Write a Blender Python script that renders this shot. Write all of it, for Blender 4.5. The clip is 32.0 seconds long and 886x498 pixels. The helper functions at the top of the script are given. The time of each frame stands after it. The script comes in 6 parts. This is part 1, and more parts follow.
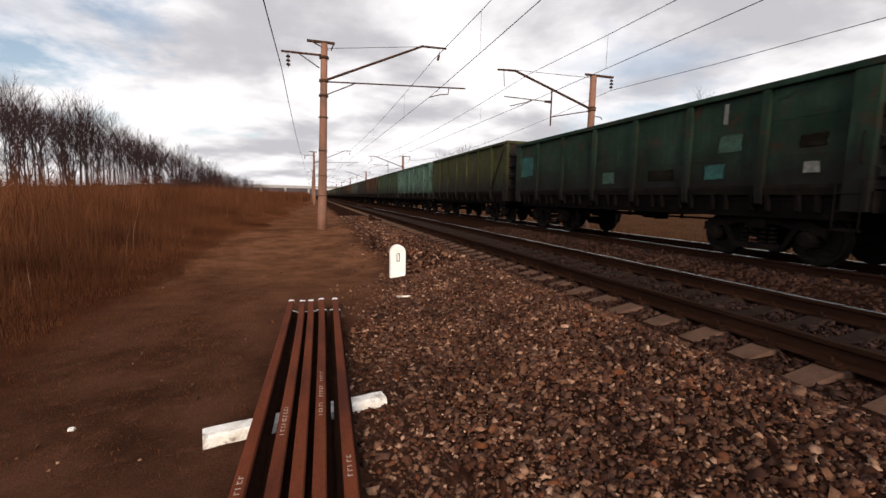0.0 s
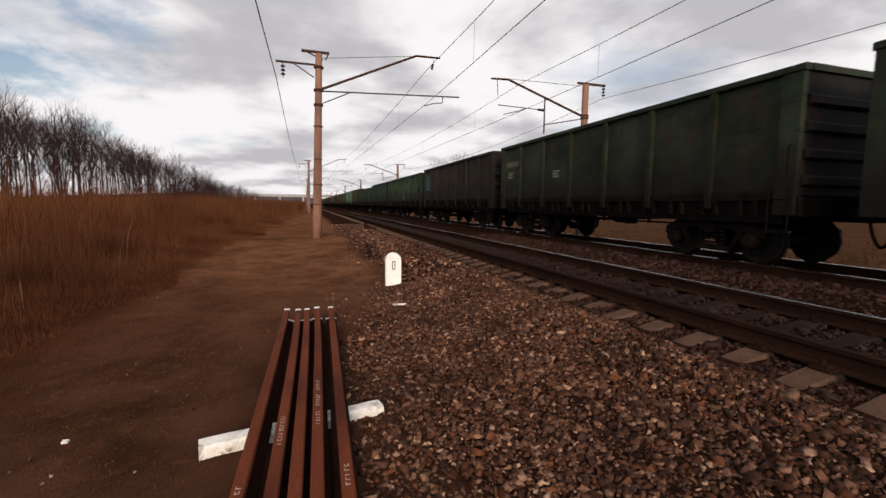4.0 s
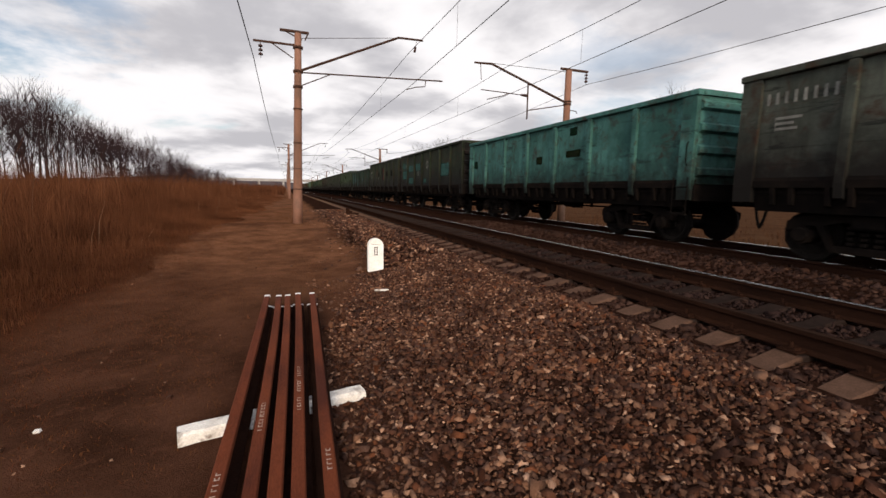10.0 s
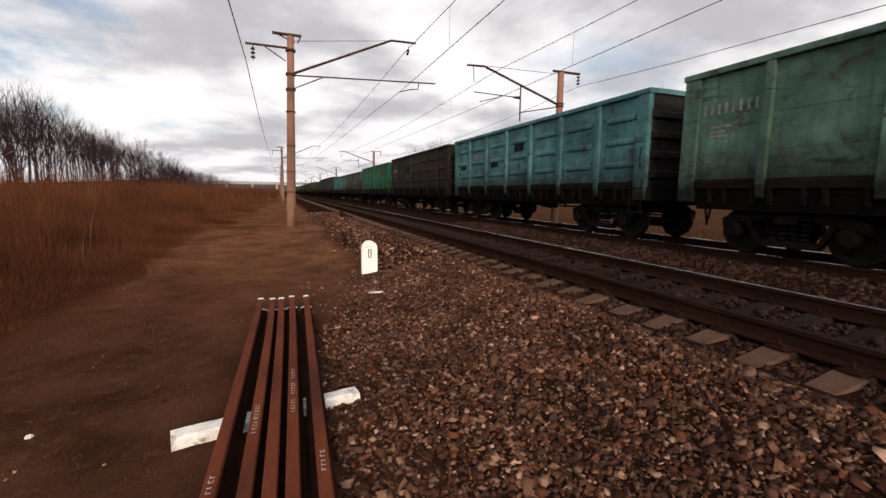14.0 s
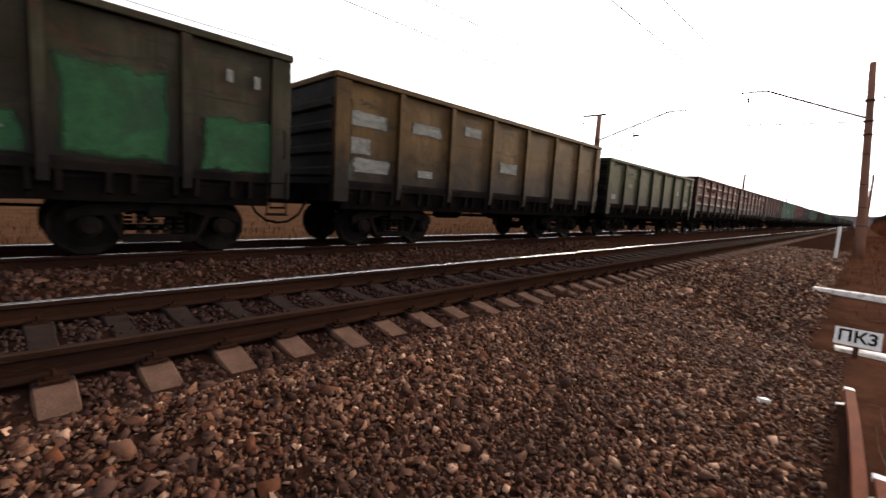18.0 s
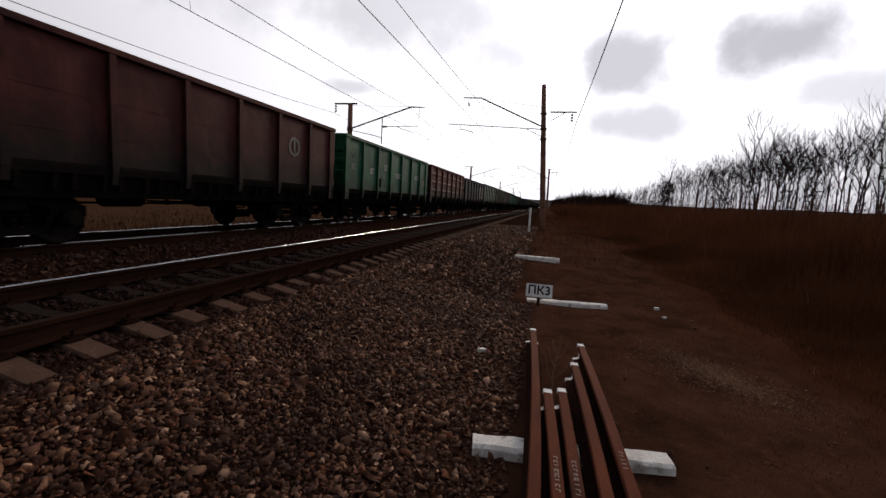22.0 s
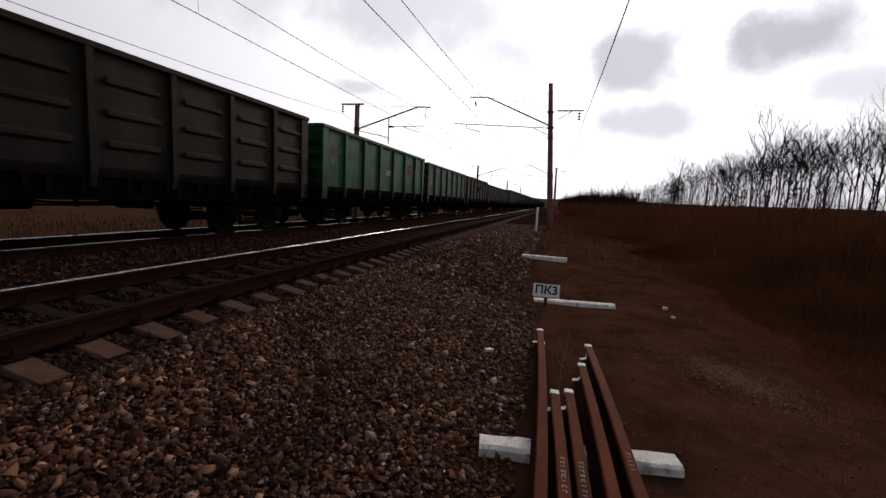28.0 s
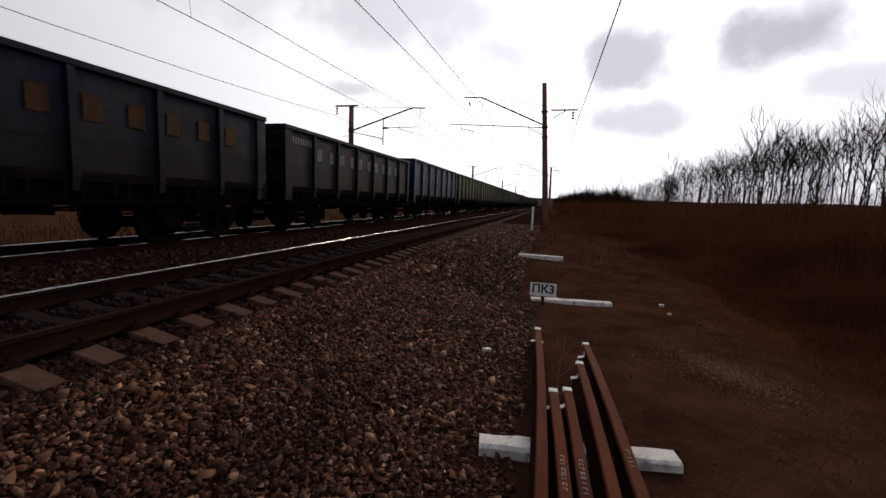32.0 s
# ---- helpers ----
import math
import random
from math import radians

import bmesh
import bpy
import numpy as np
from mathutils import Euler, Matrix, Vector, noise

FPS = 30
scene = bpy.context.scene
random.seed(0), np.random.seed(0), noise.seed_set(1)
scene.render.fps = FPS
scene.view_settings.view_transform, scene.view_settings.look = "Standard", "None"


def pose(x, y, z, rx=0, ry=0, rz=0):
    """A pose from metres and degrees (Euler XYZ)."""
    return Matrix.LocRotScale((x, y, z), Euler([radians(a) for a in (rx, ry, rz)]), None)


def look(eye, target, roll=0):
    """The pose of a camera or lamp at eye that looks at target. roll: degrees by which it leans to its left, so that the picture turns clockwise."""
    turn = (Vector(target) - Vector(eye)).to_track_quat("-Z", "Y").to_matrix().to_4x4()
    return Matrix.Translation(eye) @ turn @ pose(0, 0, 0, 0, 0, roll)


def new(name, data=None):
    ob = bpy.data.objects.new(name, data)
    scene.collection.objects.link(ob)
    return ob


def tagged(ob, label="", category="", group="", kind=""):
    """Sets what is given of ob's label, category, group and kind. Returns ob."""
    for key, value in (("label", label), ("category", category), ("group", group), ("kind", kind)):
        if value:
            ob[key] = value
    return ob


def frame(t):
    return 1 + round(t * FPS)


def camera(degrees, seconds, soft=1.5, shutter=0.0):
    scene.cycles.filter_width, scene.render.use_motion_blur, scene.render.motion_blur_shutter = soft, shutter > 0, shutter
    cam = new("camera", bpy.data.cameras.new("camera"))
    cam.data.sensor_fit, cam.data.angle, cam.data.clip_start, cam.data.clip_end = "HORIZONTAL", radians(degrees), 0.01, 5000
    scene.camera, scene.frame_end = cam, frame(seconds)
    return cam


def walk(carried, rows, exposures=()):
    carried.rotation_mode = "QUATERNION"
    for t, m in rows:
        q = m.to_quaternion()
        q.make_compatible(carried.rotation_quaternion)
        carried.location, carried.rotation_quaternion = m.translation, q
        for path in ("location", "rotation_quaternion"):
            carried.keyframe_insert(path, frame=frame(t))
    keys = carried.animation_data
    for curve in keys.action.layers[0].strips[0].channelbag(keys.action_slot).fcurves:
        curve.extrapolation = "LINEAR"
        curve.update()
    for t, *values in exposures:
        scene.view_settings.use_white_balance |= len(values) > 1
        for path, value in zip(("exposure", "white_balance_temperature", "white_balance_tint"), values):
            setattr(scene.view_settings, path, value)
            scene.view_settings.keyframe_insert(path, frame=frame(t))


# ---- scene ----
import colorsys

# ---------------------------------------------------------------- camera
PATH = [
    (0, -4.192, 0.023, 1.135, -16.93, -6.85, -1.02), (0.5, -4.196, 0.014, 1.136, -17.30, -6.57, -0.96),
    (1, -4.190, 0.013, 1.134, -17.28, -6.06, -0.95), (1.5, -4.192, 0.012, 1.134, -17.21, -6.16, -0.71),
    (2, -4.198, 0.011, 1.134, -17.23, -6.05, -0.60), (2.5, -4.205, 0.012, 1.129, -17.27, -6.10, -0.75),
    (4.5, -4.205, -0.000, 1.139, -17.88, -5.49, -0.35), (5, -4.201, 0.004, 1.139, -18.09, -5.22, 0.25),
    (5.5, -4.202, 0.002, 1.140, -19.04, -5.65, -0.24), (6, -4.197, -0.003, 1.141, -18.50, -5.72, -0.74),
    (6.5, -4.202, -0.002, 1.140, -18.83, -5.91, -0.72), (7, -4.205, -0.002, 1.134, -18.88, -6.25, -0.79),
    (7.5, -4.199, -0.001, 1.138, -19.30, -6.65, -0.91), (8, -4.197, -0.002, 1.133, -19.19, -6.94, -0.84),
    (8.5, -4.200, 0.004, 1.131, -19.70, -7.30, -1.06), (9, -4.200, 0.000, 1.130, -19.38, -7.22, -1.15),
    (9.5, -4.194, -0.001, 1.133, -19.68, -7.60, -1.08), (10, -4.194, 0.006, 1.134, -19.87, -7.68, -0.97),
    (10.5, -4.194, -0.005, 1.134, -20.63, -7.89, -0.57), (11, -4.189, -0.004, 1.138, -20.73, -8.09, -0.44),
    (11.5, -4.193, -0.017, 1.142, -21.15, -8.06, -0.75), (12, -4.197, -0.010, 1.140, -20.54, -7.75, -0.71),
    (12.5, -4.199, -0.011, 1.135, -21.06, -7.65, -0.99), (13, -4.193, -0.025, 1.140, -21.43, -6.96, -1.14),
    (13.5, -4.189, -0.028, 1.136, -21.11, -7.17, -0.88), (15.5, -4.195, -0.008, 1.132, -19.86, -7.62, -0.60),
    (16, -4.196, -0.014, 1.138, -20.47, -7.30, -1.02), (16.5, -4.160, -0.060, 1.120, -29.20, -5.60, -1.80),
    (17, -4.240, -0.130, 1.050, -54.50, -3.00, -2.50), (17.2, -3.980, -0.200, 1.100, -69.80, -3.10, -2.10),
    (17.5, -3.640, -0.260, 1.030, -100.60, -2.50, -2.90), (17.8, -3.740, -0.270, 1.080, -122.40, -4.20, -2.50),
    (18, -3.890, -0.220, 1.160, -135.30, -6.40, -3.30), (18.2, -3.980, -0.230, 1.140, -143.00, -6.90, -3.10),
    (18.5, -4.022, -0.259, 1.119, -151.80, -7.26, -3.84), (19, -4.064, -0.263, 1.152, -158.03, -7.40, -3.55),
    (19.5, -4.060, -0.269, 1.172, -160.60, -5.87, -3.11), (20, -4.051, -0.267, 1.182, -159.57, -5.99, -1.66),
    (20.5, -4.054, -0.279, 1.194, -160.83, -5.71, -0.59), (21, -4.058, -0.312, 1.187, -164.80, -4.55, -0.62),
    (21.5, -4.052, -0.339, 1.177, -166.66, -4.76, -1.97), (22, -4.023, -0.349, 1.165, -166.30, -6.38, -3.10),
    (22.5, -4.027, -0.333, 1.185, -164.85, -6.24, -1.93), (23, -4.040, -0.314, 1.180, -164.06, -5.93, -1.58),
    (23.5, -4.046, -0.322, 1.181, -163.91, -6.42, -1.35), (24, -4.039, -0.335, 1.179, -165.29, -6.35, -1.75),
    (24.5, -4.034, -0.343, 1.172, -166.38, -6.54, -2.03), (25, -4.033, -0.346, 1.170, -166.32, -6.76, -2.15),
    (25.5, -4.037, -0.348, 1.173, -166.78, -6.54, -2.00), (27.5, -4.026, -0.332, 1.180, -164.17, -6.36, -3.37),
    (28, -4.032, -0.345, 1.176, -165.37, -6.49, -2.78), (28.5, -4.027, -0.356, 1.176, -166.46, -6.08, -3.32),
    (29, -4.023, -0.343, 1.184, -165.95, -6.06, -2.99), (29.5, -4.016, -0.348, 1.179, -165.83, -6.47, -2.91),
    (30, -4.015, -0.348, 1.182, -165.69, -6.72, -3.41), (30.5, -4.014, -0.342, 1.173, -165.73, -6.55, -3.19),
    (31, -4.024, -0.332, 1.180, -165.73, -6.24, -2.83), (31.5, -4.016, -0.339, 1.175, -165.93, -6.57, -2.66),
    (32, -4.025, -0.338, 1.175, -165.98, -6.39, -2.04),
]


cam = camera(91.8, 32.0, shutter=0.08)
walk(cam, [(t, pose(x, y, z, 90 + p, r, w)) for t, x, y, z, w, p, r in PATH],
     exposures=[(0, 0, 6720, 12), (2, 0, 6720, 12), (5, -0.24, 6720, 12), (6, -0.24, 6720, 12), (8, -0.20, 6720, 12), (9, -0.08, 6720, 12), (13, -0.08, 6720, 12), (16, -0.05, 6720, 12), (16.7, -0.05, 6720, 12), (17, -0.1, 6720, 12), (17.3, 0.6, 6720, 12), (17.7, 0.85, 6692, 12.5), (18, 0.5, 6671, 12.8), (18.4, 0.05, 6642, 13.3), (19, -0.8, 6450, 14), (20, -1.08, 6450, 14), (22, -1.18, 6450, 14), (32, -1.18, 6450, 14)])

# ---------------------------------------------------------------- light
world = bpy.data.worlds.new("sky")
scene.world = world
world.use_nodes = True


def build_sky(w):
    nt = w.node_tree
    nt.nodes.clear()
    N, L = nt.nodes.new, nt.links.new

    def math_node(op, a, b=None, clamp=False):
        n = N("ShaderNodeMath")
        n.operation, n.use_clamp = op, clamp
        for i, v in enumerate((a, b)):
            if v is None:
                continue
            if isinstance(v, (int, float)):
                n.inputs[i].default_value = v
            else:
                L(v, n.inputs[i])
        return n.outputs[0]

    sky = N("ShaderNodeTexSky")
    sky.sky_type, sky.sun_disc = "NISHITA", False
    sky.sun_elevation, sky.sun_rotation = radians(20), radians(192)
    sky.air_density, sky.dust_density = 1.0, 1.5
    co = N("ShaderNodeTexCoord")
    sep = N("ShaderNodeSeparateXYZ")
    L(co.outputs["Generated"], sep.inputs[0])
    x, y, z = sep.outputs
    up = math_node("MAXIMUM", z, 0.0)
    den = math_node("ADD", up, 0.17)
    comb = N("ShaderNodeCombineXYZ")
    L(math_node("DIVIDE", x, den), comb.inputs[0])
    L(math_node("DIVIDE", y, den), comb.inputs[1])

    def cloud(scale, detail, rough, shift, lo, hi):
        mp = N("ShaderNodeMapping")
        mp.inputs["Location"].default_value = shift
        L(comb.outputs[0], mp.inputs[0])
        nz = N("ShaderNodeTexNoise")
        nz.inputs["Scale"].default_value, nz.inputs["Detail"].default_value, nz.inputs["Roughness"].default_value = scale, detail, rough
        nz.inputs["Distortion"].default_value = 0.15
        L(mp.outputs[0], nz.inputs["Vector"])
        r = N("ShaderNodeMapRange")
        r.interpolation_type = "SMOOTHSTEP"
        r.inputs["From Min"].default_value, r.inputs["From Max"].default_value = lo, hi
        L(nz.outputs["Fac"], r.inputs["Value"])
        return r.outputs[0]

    cover = cloud(0.95, 8, 0.55, (3.1, 0.4, 0), 0.20, 0.36)
    shade = cloud(1.25, 9, 0.52, (7.7, 2.3, 0), 0.42, 0.64)
    # towards the sun the veil is thin and even; a few small dark clouds stand before it
    veil = N("ShaderNodeMapRange")
    veil.interpolation_type = "SMOOTHSTEP"
    veil.inputs["From Min"].default_value, veil.inputs["From Max"].default_value = -0.45, 0.15
    L(y, veil.inputs["Value"])
    shade = math_node("MULTIPLY", shade, veil.outputs[0])
    back = math_node("LESS_THAN", y, 0.0)
    puff = N("ShaderNodeTexNoise")
    puff.inputs["Scale"].default_value, puff.inputs["Detail"].default_value, puff.inputs["Roughness"].default_value = 9.0, 7, 0.55
    L(co.outputs["Generated"], puff.inputs["Vector"])
    soft = N("ShaderNodeMapRange")
    soft.inputs["From Min"].default_value, soft.inputs["From Max"].default_value = 0.30, 0.70
    L(puff.outputs["Fac"], soft.inputs["Value"])
    ragged = soft.outputs[0]
    for cx, cz, rx, rz, dark in ((-0.374, 0.302, 0.120, 0.062, 0.95), (-0.131, 0.292, 0.105, 0.060, 0.85), (-0.165, 0.182, 0.115, 0.036, 0.70), (0.300, 0.385, 0.270, 0.085, 0.55),
                                 (0.100, 0.312, 0.115, 0.050, 0.50), (-0.470, 0.215, 0.150, 0.040, 0.60), (0.420, 0.232, 0.050, 0.014, 0.5), (0.62, 0.42, 0.14, 0.10, 0.35), (-0.66, 0.36, 0.13, 0.08, 0.6)):
        ex = math_node("DIVIDE", math_node("SUBTRACT", x, cx), rx)
        ez = math_node("DIVIDE", math_node("SUBTRACT", z, cz), rz)
        far = math_node("SQRT", math_node("ADD", math_node("MULTIPLY", ex, ex), math_node("MULTIPLY", ez, ez)))
        r = N("ShaderNodeMapRange")
        r.interpolation_type = "SMOOTHSTEP"
        r.inputs["From Min"].default_value, r.inputs["From Max"].default_value = 1.45, 0.25
        r.inputs["To Max"].default_value = dark
        L(math_node("ADD", far, math_node("MULTIPLY", math_node("SUBTRACT", 0.5, ragged), 0.9)), r.inputs["Value"])
        shade = math_node("MAXIMUM", shade, math_node("MULTIPLY", r.outputs[0], back))
    # thin cloud towards the sun scatters its light forward
    sun_dir = (-0.20, -0.918, 0.342)
    dot = N("ShaderNodeVectorMath")
    dot.operation = "DOT_PRODUCT"
    L(co.outputs["Generated"], dot.inputs[0])
    dot.inputs[1].default_value = sun_dir
    glow = math_node("POWER", math_node("MAXIMUM", dot.outputs["Value"], 0.0), 1.7)
    # thick cloud lets less of it through
    clear = math_node("SUBTRACT", 1.0, math_node("MULTIPLY", shade, 0.45))
    lift = math_node("ADD", math_node("MULTIPLY", math_node("MULTIPLY", glow, clear), 2.1), 1.0)
    col = N("ShaderNodeMix")
    col.data_type = "RGBA"
    L(shade, col.inputs["Factor"])
    col.inputs["A"].default_value, col.inputs["B"].default_value = (1.06, 1.06, 1.09, 1), (0.58, 0.585, 0.63, 1)
    skyc = N("ShaderNodeMix")
    skyc.data_type, skyc.blend_type = "RGBA", "MULTIPLY"
    skyc.inputs["Factor"].default_value = 1.0
    L(sky.outputs[0], skyc.inputs["A"])
    skyc.inputs["B"].default_value = (0.13, 0.13, 0.13, 1)
    # the cloud breaks up overhead, where blue sky shows
    gap = N("ShaderNodeMapRange")
    gap.inputs["From Min"].default_value, gap.inputs["From Max"].default_value = 0.50, 0.85
    gap.inputs["To Min"].default_value, gap.inputs["To Max"].default_value = 1.0, 0.35
    L(z, gap.inputs["Value"])
    cover = math_node("MULTIPLY", cover, gap.outputs[0])
    # two ragged gaps in the cloud: over the tree belt ahead, and low over the train
    rag = math_node("MULTIPLY", cloud(2.0, 8, 0.6, (1.2, 5.0, 0), 0.35, 0.65), 0.022)
    for way, wide, tight in (((-0.42, 0.87, 0.27), 0.976, 0.998), ((0.655, 0.735, 0.175), 0.972, 1.012)):
        hole = N("ShaderNodeVectorMath")
        hole.operation = "DOT_PRODUCT"
        L(co.outputs["Generated"], hole.inputs[0])
        hole.inputs[1].default_value = way
        rim = N("ShaderNodeMapRange")
        rim.inputs["From Min"].default_value, rim.inputs["From Max"].default_value = wide, tight
        rim.inputs["To Min"].default_value, rim.inputs["To Max"].default_value = 1.0, 0.1
        L(math_node("SUBTRACT", hole.outputs["Value"], rag), rim.inputs["Value"])
        cover = math_node("MULTIPLY", cover, rim.outputs[0])
    mx = N("ShaderNodeMix")
    mx.data_type = "RGBA"
    L(cover, mx.inputs["Factor"])
    L(skyc.outputs["Result"], mx.inputs["A"])
    L(col.outputs["Result"], mx.inputs["B"])
    bg = N("ShaderNodeBackground")
    L(mx.outputs["Result"], bg.inputs["Color"])
    L(lift, bg.inputs["Strength"])
    out = N("ShaderNodeOutputWorld")
    L(bg.outputs[0], out.inputs[0])


build_sky(world)
sun = new("sun", bpy.data.lights.new("sun", "SUN"))
sun.data.energy, sun.data.angle, sun.data.color = 3.2, radians(10), (1.0, 0.81, 0.59)
sun.matrix_world = look((-0.20 * 50, -0.918 * 50, 0.342 * 50), (0, 0, 0))


# ---------------------------------------------------------------- materials
def tree_of(name):
    m = bpy.data.materials.new(name)
    m.use_nodes = True
    nt = m.node_tree
    return m, nt, nt.nodes["Principled BSDF"]


def mixed(nt, fac, a, b, blend="MIX"):
    n = nt.nodes.new("ShaderNodeMix")
    n.data_type, n.blend_type = "RGBA", blend
    for key, v in (("Factor", fac), ("A", a), ("B", b)):
        if isinstance(v, (int, float)):
            n.inputs[key].default_value = v
        elif isinstance(v, tuple):
            n.inputs[key].default_value = (*v[:3], 1)
        else:
            nt.links.new(v, n.inputs[key])
    return n.outputs["Result"]


def coords(nt, scale=(1, 1, 1), spread=0.0, space="Object"):
    """Object coordinates, shifted by chance from object to object."""
    co = nt.nodes.new("ShaderNodeTexCoord")
    mp = nt.nodes.new("ShaderNodeMapping")
    mp.inputs["Scale"].default_value = scale
    nt.links.new(co.outputs[space], mp.inputs[0])
    if spread:
        info = nt.nodes.new("ShaderNodeObjectInfo")
        mul = nt.nodes.new("ShaderNodeMath")
        mul.operation = "MULTIPLY"
        mul.inputs[1].default_value = spread
        nt.links.new(info.outputs["Random"], mul.inputs[0])
        nt.links.new(mul.outputs[0], mp.inputs["Location"])
    return mp.outputs[0]


def noisy(nt, vec, scale, detail=5, rough=0.6, lo=0.35, hi=0.65, distort=0.0):
    nz = nt.nodes.new("ShaderNodeTexNoise")
    nz.inputs["Scale"].default_value, nz.inputs["Detail"].default_value = scale, detail
    nz.inputs["Roughness"].default_value, nz.inputs["Distortion"].default_value = rough, distort
    nt.links.new(vec, nz.inputs["Vector"])
    r = nt.nodes.new("ShaderNodeMapRange")
    r.inputs["From Min"].default_value, r.inputs["From Max"].default_value = lo, hi
    nt.links.new(nz.outputs["Fac"], r.inputs["Value"])
    return r.outputs[0]


def bumped(nt, bsdf, height, strength, dist=0.01):
    b = nt.nodes.new("ShaderNodeBump")
    b.inputs["Strength"].default_value, b.inputs["Distance"].default_value = strength, dist
    nt.links.new(height, b.inputs["Height"])
    nt.links.new(b.outputs[0], bsdf.inputs["Normal"])


def surface(name, base, second, rough=0.8, metal=0.0, scale=6.0, fine=60.0, bump=0.3, stain=None, stain_scale=1.5, stretch=(1, 1, 1), spread=20.0, lo=0.35, hi=0.65):
    """A surface of two mixed tones, stains on a larger scale and fine relief."""
    m, nt, bsdf = tree_of(name)
    v = coords(nt, stretch, spread)
    big = noisy(nt, v, scale, 6, 0.65, lo, hi)
    col = mixed(nt, big, base, second)
    if stain:
        st = noisy(nt, v, stain_scale, 5, 0.6, 0.5, 0.68, 0.4)
        col = mixed(nt, st, col, stain)
    small = noisy(nt, v, fine, 4, 0.7, 0.3, 0.7)
    grain = mixed(nt, small, (0.78, 0.78, 0.78), (1.15, 1.15, 1.15))
    col = mixed(nt, 1.0, col, grain, "MULTIPLY")
    nt.links.new(col, bsdf.inputs["Base Color"])
    bsdf.inputs["Roughness"].default_value, bsdf.inputs["Metallic"].default_value = rough, metal
    bsdf.inputs["Specular IOR Level"].default_value = 0.5 if metal > 0.5 else 0.0 if max(base) < 0.06 else 0.04 if max(base) < 0.25 else 0.2
    if bump:
        bumped(nt, bsdf, small, bump, 0.01)
    return m


def islands(name, tones, rough=0.9, fine=80.0, bump=0.3, uneven=0.2, patch_scale=0.8, gloss=0.0, through_light=0.0):
    """Loose pieces in one mesh, each with its own tone."""
    m, nt, bsdf = tree_of(name)
    geo = nt.nodes.new("ShaderNodeNewGeometry")
    ramp = nt.nodes.new("ShaderNodeValToRGB")
    els = ramp.color_ramp.elements
    els[0].color = (*tones[0], 1)
    els[1].color = (*tones[-1], 1)
    for i, c in enumerate(tones[1:-1], 1):
        e = els.new(i / (len(tones) - 1))
        e.color = (*c, 1)
    nt.links.new(geo.outputs["Random Per Island"], ramp.inputs[0])
    v = coords(nt)
    small = noisy(nt, v, fine, 4, 0.7, 0.3, 0.7)
    grain = mixed(nt, small, (0.75, 0.75, 0.75), (1.2, 1.2, 1.2))
    patch = noisy(nt, v, patch_scale, 4, 0.6, 0.3, 0.7)
    tint = mixed(nt, patch, (0.95 - uneven, 0.92 - uneven, 0.92 - uneven), (0.95 + uneven, 0.88 + uneven, 0.8 + uneven))
    col = mixed(nt, 1.0, mixed(nt, 1.0, ramp.outputs[0], grain, "MULTIPLY"), tint, "MULTIPLY")
    nt.links.new(col, bsdf.inputs["Base Color"])
    bsdf.inputs["Roughness"].default_value = rough
    bsdf.inputs["Specular IOR Level"].default_value = gloss
    if bump:
        bumped(nt, bsdf, small, bump, 0.004)
    if through_light:                       # thin dry leaves pass light on
        tr = nt.nodes.new("ShaderNodeBsdfTranslucent")
        nt.links.new(col, tr.inputs["Color"])
        mx = nt.nodes.new("ShaderNodeMixShader")
        mx.inputs[0].default_value = through_light
        nt.links.new(bsdf.outputs[0], mx.inputs[1])
        nt.links.new(tr.outputs[0], mx.inputs[2])
        nt.links.new(mx.outputs[0], nt.nodes["Material Output"].inputs["Surface"])
    return m


